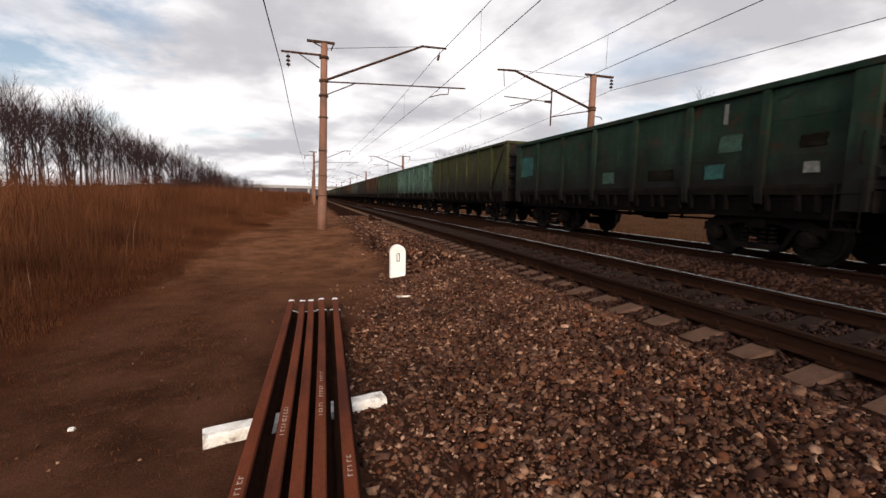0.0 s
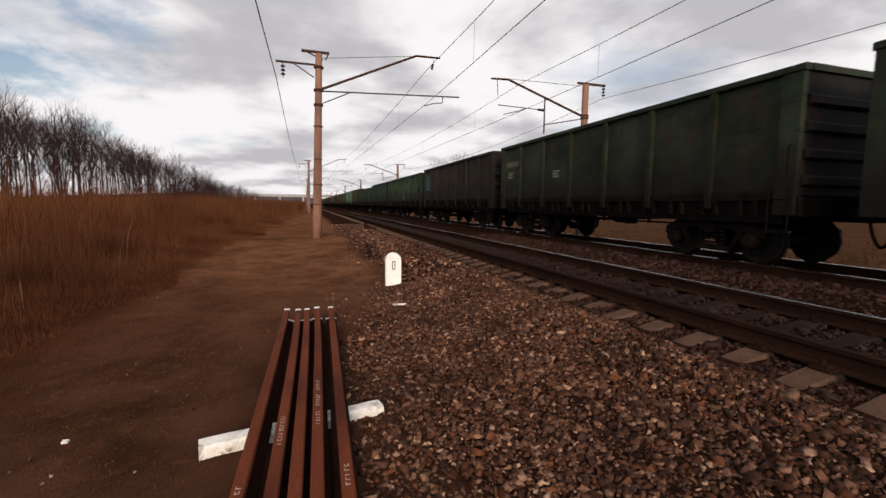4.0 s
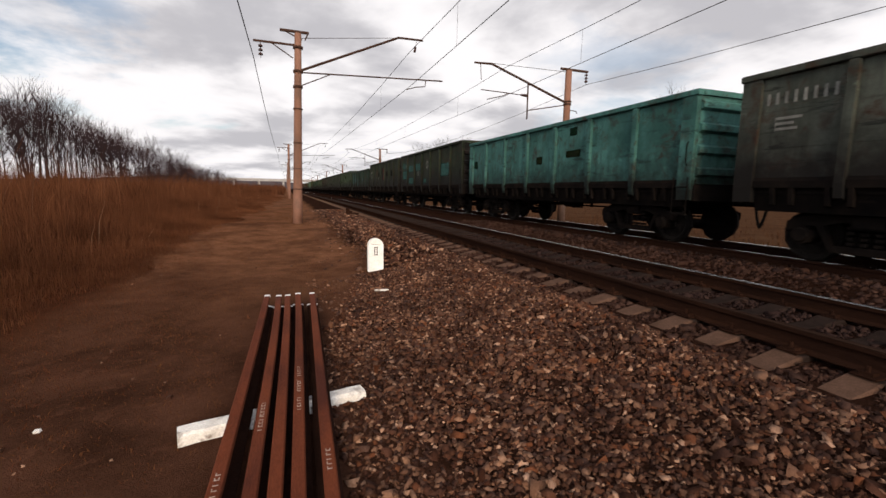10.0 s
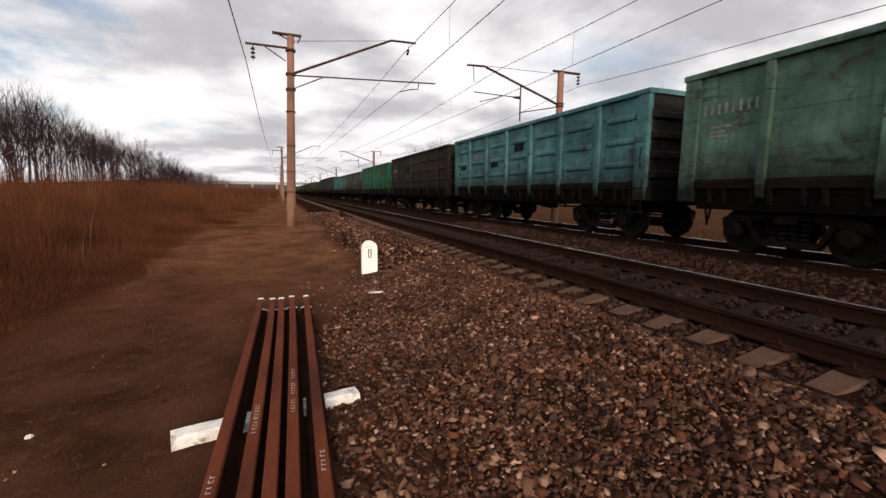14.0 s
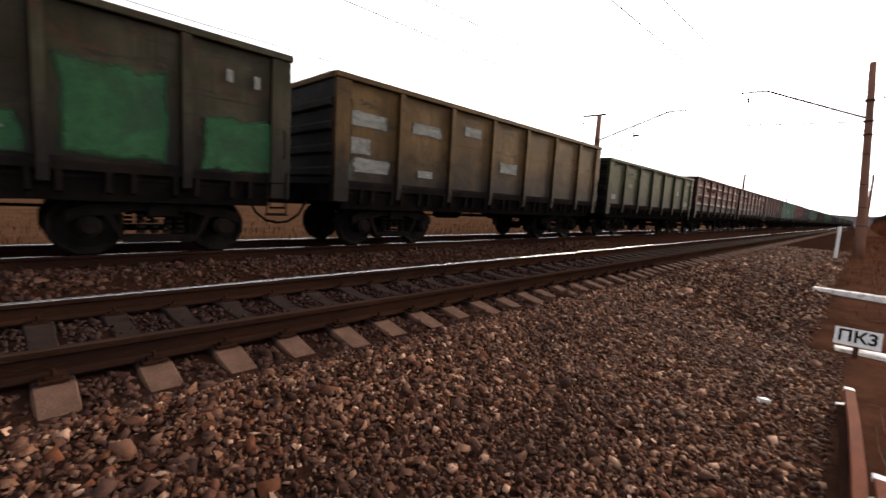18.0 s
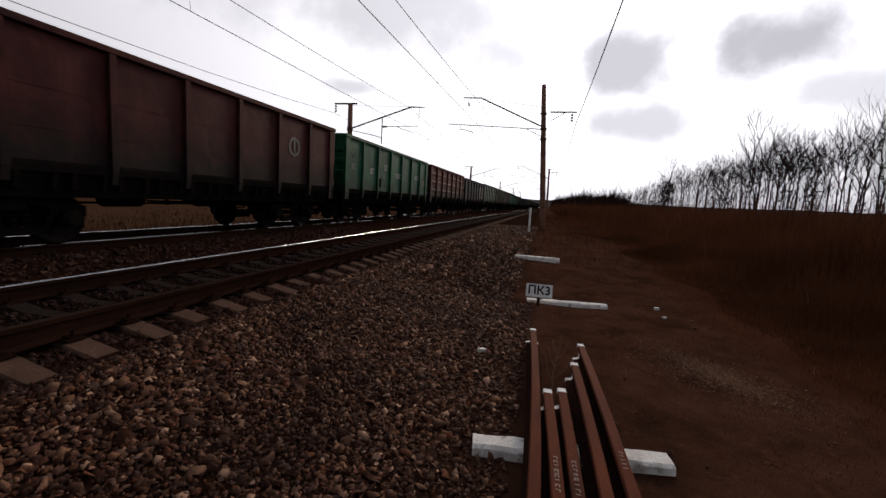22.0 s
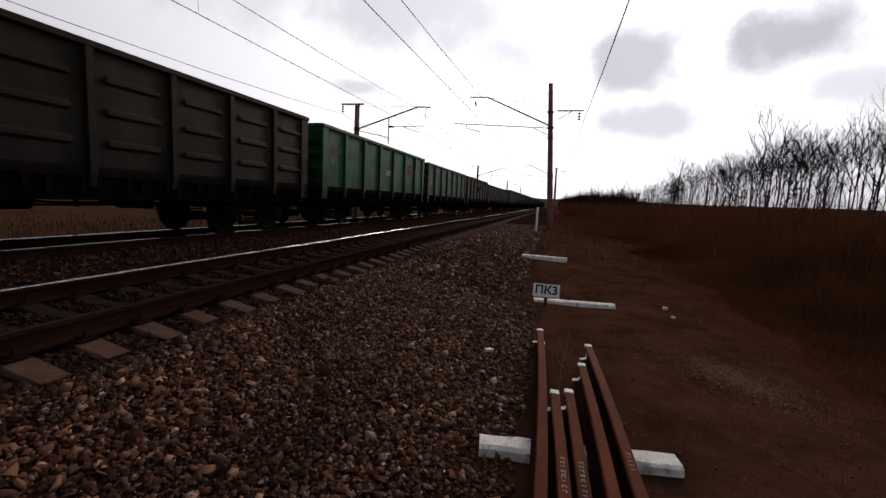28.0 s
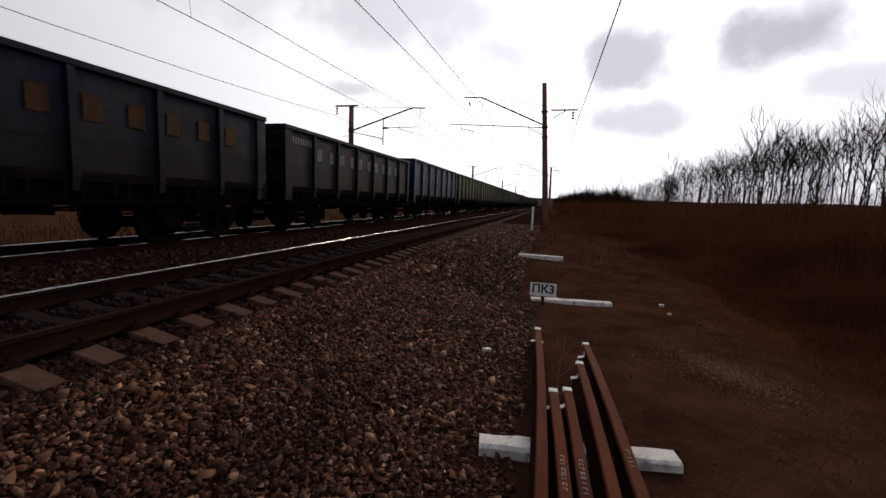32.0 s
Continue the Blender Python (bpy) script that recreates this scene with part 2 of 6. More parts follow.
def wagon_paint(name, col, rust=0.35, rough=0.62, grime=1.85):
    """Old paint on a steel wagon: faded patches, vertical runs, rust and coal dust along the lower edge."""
    m, nt, bsdf = tree_of(name)
    v = coords(nt, (1, 1, 1), 37.0)
    big = noisy(nt, v, 0.9, 5, 0.6, 0.35, 0.68)
    lighter = tuple(min(1, c * 1.05 + 0.008) for c in col)
    darker = tuple(c * 0.42 for c in col)
    c0 = mixed(nt, big, darker, lighter)
    run = noisy(nt, coords(nt, (5, 5, 0.45), 11.0), 1.6, 5, 0.7, 0.46, 0.72)
    c1 = mixed(nt, run, c0, tuple(c * 0.45 + 0.004 for c in col))
    rs = noisy(nt, v, 2.3, 8, 0.72, 0.62 - rust * 0.25, 0.78 - rust * 0.2, 0.6)
    c2 = mixed(nt, rs, c1, (0.034, 0.015, 0.009))
    chips = noisy(nt, coords(nt, (1, 0.55, 3.2), 23.0), 1.7, 9, 0.74, 0.60 - rust * 0.08, 0.66 - rust * 0.08, 0.3)
    c2 = mixed(nt, chips, c2, tuple(c * 0.22 + 0.006 for c in col))
    pale = noisy(nt, coords(nt, (1, 0.8, 2.0), 51.0), 2.1, 9, 0.75, 0.63, 0.72, 0.3)
    c2 = mixed(nt, pale, c2, tuple(min(1, c * 1.55 + 0.012) for c in col))
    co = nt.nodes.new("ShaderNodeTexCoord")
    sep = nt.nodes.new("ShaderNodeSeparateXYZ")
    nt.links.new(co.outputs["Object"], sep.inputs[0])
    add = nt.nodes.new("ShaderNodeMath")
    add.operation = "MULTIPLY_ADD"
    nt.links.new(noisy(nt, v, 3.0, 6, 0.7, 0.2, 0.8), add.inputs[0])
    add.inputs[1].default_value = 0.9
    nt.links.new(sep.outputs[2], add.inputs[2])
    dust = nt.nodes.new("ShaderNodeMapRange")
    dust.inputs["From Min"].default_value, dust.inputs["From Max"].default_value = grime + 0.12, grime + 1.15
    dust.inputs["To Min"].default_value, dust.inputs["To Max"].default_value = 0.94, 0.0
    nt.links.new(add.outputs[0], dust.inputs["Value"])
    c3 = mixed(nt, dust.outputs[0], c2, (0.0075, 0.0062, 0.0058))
    small = noisy(nt, v, 45, 4, 0.7, 0.3, 0.7)
    c4 = mixed(nt, 1.0, c3, mixed(nt, small, (0.82, 0.82, 0.82), (1.12, 1.12, 1.12)), "MULTIPLY")
    nt.links.new(c4, bsdf.inputs["Base Color"])
    bsdf.inputs["Roughness"].default_value = rough
    bsdf.inputs["Specular IOR Level"].default_value = 0.07
    dents = noisy(nt, v, 1.7, 3, 0.5, 0.2, 0.8)
    bumped(nt, bsdf, dents, 0.25, 0.05)
    return m


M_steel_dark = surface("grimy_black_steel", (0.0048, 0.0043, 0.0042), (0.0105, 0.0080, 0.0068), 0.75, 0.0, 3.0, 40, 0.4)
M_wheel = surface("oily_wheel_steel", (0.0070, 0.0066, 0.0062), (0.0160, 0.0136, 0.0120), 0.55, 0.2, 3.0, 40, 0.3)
M_railworn = surface("dull_brown_rail_head", (0.018, 0.01008, 0.0072), (0.028, 0.01656, 0.0126), 0.75, 0.0, 3.0, 50, 0.1, stretch=(1, 0.05, 1))
M_railhead = surface("polished_rail_head", (0.62, 0.60, 0.58), (0.75, 0.73, 0.70), 0.13, 1.0, 3.0, 50, 0.1, stretch=(1, 0.05, 1))
M_railside = surface("rusty_brown_rail", (0.0145, 0.0073, 0.0053), (0.0245, 0.0111, 0.0070), 0.85, 0.0, 4.0, 60, 0.5, stretch=(1, 0.2, 1))
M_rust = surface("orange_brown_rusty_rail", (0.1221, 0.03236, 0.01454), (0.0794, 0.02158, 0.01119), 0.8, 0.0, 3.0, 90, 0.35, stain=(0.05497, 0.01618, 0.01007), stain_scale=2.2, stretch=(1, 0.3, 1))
M_white = surface("chipped_white_paint", (0.80, 0.77, 0.72), (0.64, 0.60, 0.55), 0.85, 0.0, 9.0, 70, 0.5, stain=(0.17, 0.13, 0.10), stain_scale=7.0)
M_white_clean = surface("white_paint", (0.78, 0.77, 0.74), (0.66, 0.65, 0.62), 0.75, 0.0, 5.0, 70, 0.3)
M_black = surface("black_paint", (0.012, 0.012, 0.012), (0.02, 0.02, 0.02), 0.7, 0.0, 8.0, 60, 0.1)
M_concrete = surface("weathered_pole_concrete", (0.15, 0.075, 0.05), (0.21, 0.11, 0.078), 0.9, 0.0, 2.0, 50, 0.4, stain=(0.10, 0.065, 0.05), stretch=(1, 1, 0.3))


def sleeper_material():
    """Dusty concrete ends; oil and brake dust have blackened the middle."""
    m, nt, bsdf = tree_of("dusty_sleeper_concrete")
    v = coords(nt, (1, 1, 1), 13.0)
    ends = mixed(nt, noisy(nt, v, 5, 6, 0.65), (0.092, 0.052, 0.036), (0.062, 0.035, 0.024))
    mid = mixed(nt, noisy(nt, v, 6, 6, 0.65), (0.0140, 0.0093, 0.0078), (0.0230, 0.0150, 0.0124))
    co = nt.nodes.new("ShaderNodeTexCoord")
    sep = nt.nodes.new("ShaderNodeSeparateXYZ")
    nt.links.new(co.outputs["Object"], sep.inputs[0])
    ab = nt.nodes.new("ShaderNodeMath")
    ab.operation = "ABSOLUTE"
    nt.links.new(sep.outputs[0], ab.inputs[0])
    r = nt.nodes.new("ShaderNodeMapRange")
    r.inputs["From Min"].default_value, r.inputs["From Max"].default_value = 0.93, 0.98
    nt.links.new(ab.outputs[0], r.inputs["Value"])
    fine = noisy(nt, v, 60, 4, 0.7, 0.3, 0.7)
    col = mixed(nt, 1.0, mixed(nt, r.outputs[0], mid, ends), mixed(nt, fine, (0.75, 0.75, 0.75), (1.2, 1.2, 1.2)), "MULTIPLY")
    nt.links.new(col, bsdf.inputs["Base Color"])
    bsdf.inputs["Roughness"].default_value = 0.95
    bsdf.inputs["Specular IOR Level"].default_value = 0.02
    bumped(nt, bsdf, fine, 0.4, 0.01)
    return m


M_sleeper = sleeper_material()
M_steel_brown = surface("rust_brown_bracket_steel", (0.035, 0.021, 0.0168), (0.0595, 0.0315, 0.0224), 0.8, 0.0, 6.0, 60, 0.3)
M_wire = surface("tarnished_copper_wire", (0.03, 0.026, 0.024), (0.045, 0.036, 0.03), 0.6, 0.3, 5.0, 60, 0.0)
M_bridge = surface("pale_bridge_concrete", (0.34, 0.32, 0.31), (0.26, 0.25, 0.24), 0.95, 0.0, 0.4, 6, 0.0)
M_insulator = surface("glazed_brown_porcelain", (0.035, 0.022, 0.02), (0.05, 0.03, 0.028), 0.3, 0.0, 5.0, 60, 0.0)
M_bark = surface("grey_brown_bark", (0.030, 0.019, 0.018), (0.054, 0.034, 0.032), 0.95, 0.0, 3.0, 30, 0.5)
M_twig = surface("bare_twigs", (0.026, 0.0165, 0.017), (0.046, 0.029, 0.0285), 0.95, 0.0, 1.0, 20, 0.0)
M_gravel = islands("crushed_stone", [(0.0230, 0.0088, 0.0050), (0.0640, 0.0290, 0.0190), (0.0330, 0.0125, 0.0070), (0.1500, 0.0750, 0.0450), (0.0400, 0.0220, 0.0175), (0.1050, 0.0380, 0.0175), (0.0720, 0.0400, 0.0295), (0.0270, 0.0102, 0.0058), (0.1900, 0.1050, 0.0670), (0.0540, 0.0220, 0.0122), (0.0470, 0.0270, 0.0220), (0.0250, 0.0098, 0.0054), (0.1250, 0.0680, 0.0450), (0.3600, 0.2250, 0.1550)], 0.75, 70, 0.4, 0.38, 0.9, 0.05)
M_gravel_dark = islands("oily_track_stone", [(0.0160, 0.0103, 0.0096), (0.0300, 0.0186, 0.0168), (0.0220, 0.0139, 0.0126), (0.0380, 0.0236, 0.0208)], 0.9, 70, 0.4)
M_reed = islands("dry_russet_grass", [(0.066, 0.0255, 0.0130), (0.098, 0.0410, 0.0205), (0.076, 0.0295, 0.0145), (0.118, 0.0520, 0.0270), (0.070, 0.0265, 0.0135), (0.088, 0.0355, 0.0180)], 0.95, 12, 0.0, 0.55, 0.4, 0.0, 0.12)
M_straw = islands("pale_dry_grass", [(0.175, 0.100, 0.064), (0.260, 0.160, 0.105), (0.210, 0.124, 0.078), (0.130, 0.073, 0.047)], 0.95, 12, 0.0)
M_turf = islands("short_brown_turf", [(0.0427, 0.01124, 0.00472), (0.07824, 0.02379, 0.01024), (0.05696, 0.01642, 0.007079), (0.1068, 0.03459, 0.01573)], 0.95, 12, 0.0)


def mark_paint(name, col):
    """Thin paint of letters and emblems."""
    return surface(name, col, tuple(c * 0.6 for c in col), 0.65, 0.0, 3.5, 45, 0.15, stain=tuple(c * 0.35 + 0.01 for c in col), stain_scale=2.5)


def worn_patch(name, col):
    """A painted-over patch whose ragged edge is worn down to the old coat."""
    m = mark_paint(name, col)
    nt = m.node_tree
    bsdf = nt.nodes["Principled BSDF"]
    co = nt.nodes.new("ShaderNodeTexCoord")
    sep = nt.nodes.new("ShaderNodeSeparateXYZ")
    nt.links.new(co.outputs["Object"], sep.inputs[0])

    def op(kind, a, b=None):
        n = nt.nodes.new("ShaderNodeMath")
        n.operation = kind
        for i, v in enumerate((a, b)):
            if isinstance(v, (int, float)):
                n.inputs[i].default_value = v
            elif v is not None:
                nt.links.new(v, n.inputs[i])
        return n.outputs[0]

    edge = op("SUBTRACT", 0.5, op("MAXIMUM", op("ABSOLUTE", sep.outputs[1]), op("ABSOLUTE", sep.outputs[2])))
    wear = noisy(nt, coords(nt, (1, 1, 0.6), 29.0), 2.6, 8, 0.72, 0.32, 0.66)
    fac = op("SUBTRACT", op("MULTIPLY", op("MINIMUM", edge, 0.16), 6.0), op("MULTIPLY", wear, 0.62))
    r = nt.nodes.new("ShaderNodeMapRange")
    r.inputs["From Min"].default_value, r.inputs["From Max"].default_value = 0.0, 0.30
    nt.links.new(fac, r.inputs["Value"])
    nt.links.new(r.outputs[0], bsdf.inputs["Alpha"])
    return m


# ---------------------------------------------------------------- building helpers
class Shape:
    """Collects boxes, tubes and extrusions into one mesh."""

    def __init__(self):
        self.v, self.f = [], []

    def add(self, verts, faces):
        n = len(self.v)
        self.v.extend(verts)
        self.f.extend([tuple(i + n for i in f) for f in faces])
        return self

    def box(self, x0, x1, y0, y1, z0, z1, c=0.0):
        """A box; c: how far its long edges are chamfered in x and z."""
        if c <= 0:
            vs = [(x, y, z) for x in (x0, x1) for y in (y0, y1) for z in (z0, z1)]
            return self.add(vs, [(0, 1, 3, 2), (4, 6, 7, 5), (0, 4, 5, 1), (2, 3, 7, 6), (0, 2, 6, 4), (1, 5, 7, 3)])
        ring = [(x0 + c, z0), (x1 - c, z0), (x1, z0 + c), (x1, z1 - c), (x1 - c, z1), (x0 + c, z1), (x0, z1 - c), (x0, z0 + c)]
        return self.prism_y(ring, y0, y1)

    def prism_y(self, ring, y0, y1, ring1=None):
        n = len(ring)
        ring1 = ring1 or ring
        vs = [(x, y0, z) for x, z in ring] + [(x, y1, z) for x, z in ring1]
        fs = [(i, (i + 1) % n, n + (i + 1) % n, n + i) for i in range(n)]
        return self.add(vs, fs + [tuple(range(n - 1, -1, -1)), tuple(range(n, 2 * n))])

    def prism_x(self, ring, x0, x1):
        n = len(ring)
        vs = [(x0, y, z) for y, z in ring] + [(x1, y, z) for y, z in ring]
        fs = [(i, (i + 1) % n, n + (i + 1) % n, n + i) for i in range(n)]
        return self.add(vs, fs + [tuple(range(n - 1, -1, -1)), tuple(range(n, 2 * n))])

    def loft_y(self, rings):
        """Through rings [(y, [(x, z), ...]), ...] of one size, closed at both ends."""
        n, m = len(rings[0][1]), len(rings)
        vs = [(x, y, z) for y, ring in rings for x, z in ring]
        fs = [(k * n + i, k * n + (i + 1) % n, (k + 1) * n + (i + 1) % n, (k + 1) * n + i) for k in range(m - 1) for i in range(n)]
        return self.add(vs, fs + [tuple(range(n - 1, -1, -1)), tuple(range((m - 1) * n, m * n))])

    def tube(self, points, radii, sides=6, caps=True):
        """A tube through points, with a radius at each."""
        pts = [Vector(p) for p in points]
        if isinstance(radii, (int, float)):
            radii = [radii] * len(pts)
        base, fs, vs = 0, [], []
        ref = None
        for i, p in enumerate(pts):
            d = (pts[min(i + 1, len(pts) - 1)] - pts[max(i - 1, 0)]).normalized()
            if ref is None:
                ref = d.orthogonal().normalized()
            ref = (ref - d * ref.dot(d))
            ref = ref.normalized() if ref.length > 1e-6 else d.orthogonal().normalized()
            side = d.cross(ref)
            for k in range(sides):
                a = 2 * math.pi * k / sides
                q = p + (ref * math.cos(a) + side * math.sin(a)) * radii[i]
                vs.append((q.x, q.y, q.z))
        for i in range(len(pts) - 1):
            for k in range(sides):
                a, b = i * sides + k, i * sides + (k + 1) % sides
                fs.append((a, b, b + sides, a + sides))
        if caps:
            fs.append(tuple(range(sides - 1, -1, -1)))
            fs.append(tuple(range((len(pts) - 1) * sides, len(pts) * sides)))
        return self.add(vs, fs)

    def mesh(self, name, smooth=False):
        me = bpy.data.meshes.new(name)
        me.from_pydata(self.v, [], self.f)
        if smooth:
            me.polygons.foreach_set("use_smooth", [True] * len(me.polygons))
        me.update()
        return me


def put(name, mesh, mat, parent=None, label="", at=None):
    """One mesh as an object with its own paint, under parent or at top level."""
    if isinstance(mesh, Shape):
        mesh = mesh.mesh(name)
    if not mesh.materials:
        mesh.materials.append(None)
    ob = new(name, mesh)
    ob.material_slots[0].link = "OBJECT"
    ob.material_slots[0].material = mat
    if parent:
        ob.parent = parent
    if at is not None:
        ob.matrix_basis = at
    if label:
        tagged(ob, label)
    return ob


def empty(name, at, label, category, group="", kind=""):
    ob = new(name)
    ob.empty_display_size = 0.2
    ob.matrix_basis = at
    return tagged(ob, label, category, group, kind)


def bulk(name, verts, faces_flat, size, mat, label, category, kind="stuff", parent=None):
    """A large mesh from arrays: faces all of one size."""
    me = bpy.data.meshes.new(name)
    nf = len(faces_flat) // size
    me.vertices.add(len(verts))
    me.vertices.foreach_set("co", np.asarray(verts, dtype=np.float32).ravel())
    me.loops.add(len(faces_flat))
    me.loops.foreach_set("vertex_index", np.asarray(faces_flat, dtype=np.int32))
    me.polygons.add(nf)
    me.polygons.foreach_set("loop_start", np.arange(0, nf * size, size, dtype=np.int32))
    me.polygons.foreach_set("loop_total", np.full(nf, size, dtype=np.int32))
    me.update(calc_edges=True)
    me.materials.append(mat)
    ob = new(name, me)
    if parent:
        ob.parent = parent
    return tagged(ob, label, category, "", kind)


def letters(body, size, depth=0.004):
    """Flat raised lettering as a mesh, in the plane x, z, centred, facing -y."""
    cu = bpy.data.curves.new("lettering", "FONT")
    cu.offset = size * 0.025
    cu.body, cu.size, cu.align_x, cu.align_y, cu.extrude = body, size, "CENTER", "CENTER", depth
    tmp = new("lettering", cu)
    me = bpy.data.meshes.new_from_object(tmp.evaluated_get(bpy.context.evaluated_depsgraph_get()))
    bpy.data.objects.remove(tmp)
    me.transform(pose(0, 0, 0, 90))
    me.materials.clear()
    return me


rng = np.random.default_rng(7)
SP, ZT = 4.62, 0.01          # the second track: how far its near rail lies from the first, and how much higher
GAUGE = 1.595


def smooth01(t):
    t = np.clip(t, 0, 1)
    return t * t * (3 - 2 * t)


def base_level(y):
    """Level of the verge along the line: a shallow dip where the camera stands."""
    return -0.725 + 0.46 * smooth01((np.abs(y) - 9.0) / 9.0)


def level(x, y):
    """Height of the ground."""
    x, y = np.asarray(x, float), np.asarray(y, float)
    b = base_level(y)
    left = np.interp(x, [-4.6, -3.3, -2.3, -0.95], [1.0, 0.95, 0.72, 0.0])
    z = -0.245 + (b + 0.245) * left
    right = np.interp(x, [1.6, 2.6, 3.6, 6.9, 8.3, 9.5], [-0.245, -0.245, -0.175, -0.175, -0.55, -0.6])
    z = np.where(x > 1.0, right, z) - 0.03 * np.exp(-((x + 0.55) / 0.28) ** 2)
    far = np.clip((-9.0 - x) / 40.0, 0, 1)
    z = z + far * 0.7 + np.clip((x - 20) / 100.0, 0, 1) * 0.6
    bump = 0.025 * np.sin(x * 2.1 + 1.3 * np.sin(y * 0.9)) * np.sin(y * 1.7 + np.sin(x * 1.1)) + 0.02 * np.sin(y * 0.45 + x * 0.3)
    return z + bump * np.clip((-3.4 - x) / 1.0, 0.15, 1) * np.where(x > -0.95, 0.3, 1)


def reed_edge(y):
    """Where the tall grass begins on the verge."""
    wave = 0.25 * np.sin(y * 0.7) + 0.2 * np.sin(y * 1.9 + 1)
    ahead = np.interp(y, [0, 8, 12, 15, 23, 40, 70, 400], [-8.3, -8.3, -8.1, -7.5, -7.0, -6.2, -5.0, -4.8])
    behind = np.interp(-y, [0, 8, 12, 20, 35, 60, 400], [-8.6, -8.6, -8.2, -7.6, -6.4, -5.6, -5.2])
    return np.where(y < 0, behind, ahead) + wave


# ---------------------------------------------------------------- ground
def build_ground():
    xs = np.concatenate([[-2500, -1200, -600, -300, -160, -100, -70], np.arange(-50, -12, 3.0), np.arange(-12, -5, 0.4), np.arange(-5, 9.5, 0.22), np.arange(9.5, 30, 2.0),
                         [35, 50, 80, 140, 260, 500, 1200, 2500]])
    half = np.concatenate([np.arange(0, 16, 0.25), np.arange(16, 40, 0.8), np.arange(40, 120, 4), [130, 160, 220, 320, 480, 700, 1200, 2500]])
    ys = np.concatenate([-half[:0:-1], half])
    X, Y = np.meshgrid(xs, ys, indexing="ij")
    Z = level(X, Y)
    V = np.stack([X, Y, Z], -1).reshape(-1, 3)
    nx, ny = len(xs), len(ys)
    i = np.arange(nx * ny).reshape(nx, ny)
    F = np.stack([i[:-1, :-1], i[1:, :-1], i[1:, 1:], i[:-1, 1:]], -1).reshape(-1)
    m, nt, bsdf = tree_of("verge_soil")
    co = nt.nodes.new("ShaderNodeTexCoord")
    sep = nt.nodes.new("ShaderNodeSeparateXYZ")
    nt.links.new(co.outputs["Object"], sep.inputs[0])
    v = coords(nt)
    wob = noisy(nt, v, 0.6, 5, 0.6, 0, 1)
    add = nt.nodes.new("ShaderNodeMath")
    add.operation = "MULTIPLY_ADD"
    nt.links.new(wob, add.inputs[0])
    add.inputs[1].default_value = 1.2
    nt.links.new(sep.outputs[0], add.inputs[2])

    def band(lo, hi):
        r = nt.nodes.new("ShaderNodeMapRange")
        r.inputs["From Min"].default_value, r.inputs["From Max"].default_value = lo, hi
        nt.links.new(add.outputs[0], r.inputs["Value"])
        return r.outputs[0]

    soil = mixed(nt, noisy(nt, v, 1.3, 7, 0.65), (0.033, 0.0148, 0.0093), (0.074, 0.0330, 0.0198))
    soil = mixed(nt, noisy(nt, v, 5.0, 6, 0.7, 0.55, 0.7), soil, (0.084, 0.0375, 0.0222))
    reeds = mixed(nt, noisy(nt, v, 0.5, 6, 0.7), (0.040, 0.015, 0.008), (0.068, 0.027, 0.0135))
    straw = mixed(nt, noisy(nt, v, 0.7, 6, 0.7), (0.043, 0.0215, 0.0120), (0.070, 0.0365, 0.0200))
    stone = mixed(nt, noisy(nt, v, 22, 4, 0.7), (0.012, 0.0058, 0.0038), (0.028, 0.013, 0.009))
    # a lighter path of dry trodden grass leads along the verge ahead
    ahead = nt.nodes.new("ShaderNodeMapRange")
    ahead.inputs["From Min"].default_value, ahead.inputs["From Max"].default_value = 5.5, 12.0
    nt.links.new(sep.outputs[1], ahead.inputs["Value"])
    path = mixed(nt, noisy(nt, v, 1.6, 7, 0.7), (0.086, 0.0375, 0.0200), (0.165, 0.0760, 0.0400))
    worn = nt.nodes.new("ShaderNodeMath")
    worn.operation = "MULTIPLY"
    nt.links.new(ahead.outputs[0], worn.inputs[0])
    nt.links.new(noisy(nt, v, 0.45, 6, 0.65, 0.30, 0.52), worn.inputs[1])
    soil = mixed(nt, worn.outputs[0], soil, path)
    col = mixed(nt, band(-6.9, -6.2), reeds, soil)
    shift = nt.nodes.new("ShaderNodeMapRange")
    shift.inputs["From Min"].default_value, shift.inputs["From Max"].default_value = 5.0, 9.0
    shift.inputs["To Max"].default_value = -1.0
    nt.links.new(sep.outputs[1], shift.inputs["Value"])
    near = nt.nodes.new("ShaderNodeMath")
    nt.links.new(add.outputs[0], near.inputs[0])
    nt.links.new(shift.outputs[0], near.inputs[1])
    bed = nt.nodes.new("ShaderNodeMapRange")
    bed.inputs["From Min"].default_value, bed.inputs["From Max"].default_value = -3.2, -2.6
    nt.links.new(near.outputs[0], bed.inputs["Value"])
    col = mixed(nt, bed.outputs[0], col, stone)
    col = mixed(nt, band(8.2, 9.0), col, straw)
    fine = noisy(nt, v, 60, 5, 0.75, 0.3, 0.7)
    col = mixed(nt, 1.0, col, mixed(nt, fine, (0.7, 0.7, 0.7), (1.25, 1.25, 1.25)), "MULTIPLY")
    nt.links.new(col, bsdf.inputs["Base Color"])
    bsdf.inputs["Roughness"].default_value = 1.0
    bsdf.inputs["Specular IOR Level"].default_value = 0.0
    bumped(nt, bsdf, fine, 0.6, 0.02)
    ob = bulk("ground", V, F, 4, m, "brown trodden verge soil with dry turf and ballast bed", "ground", "structure")
    ob.data.polygons.foreach_set("use_smooth", [True] * len(ob.data.polygons))


build_ground()


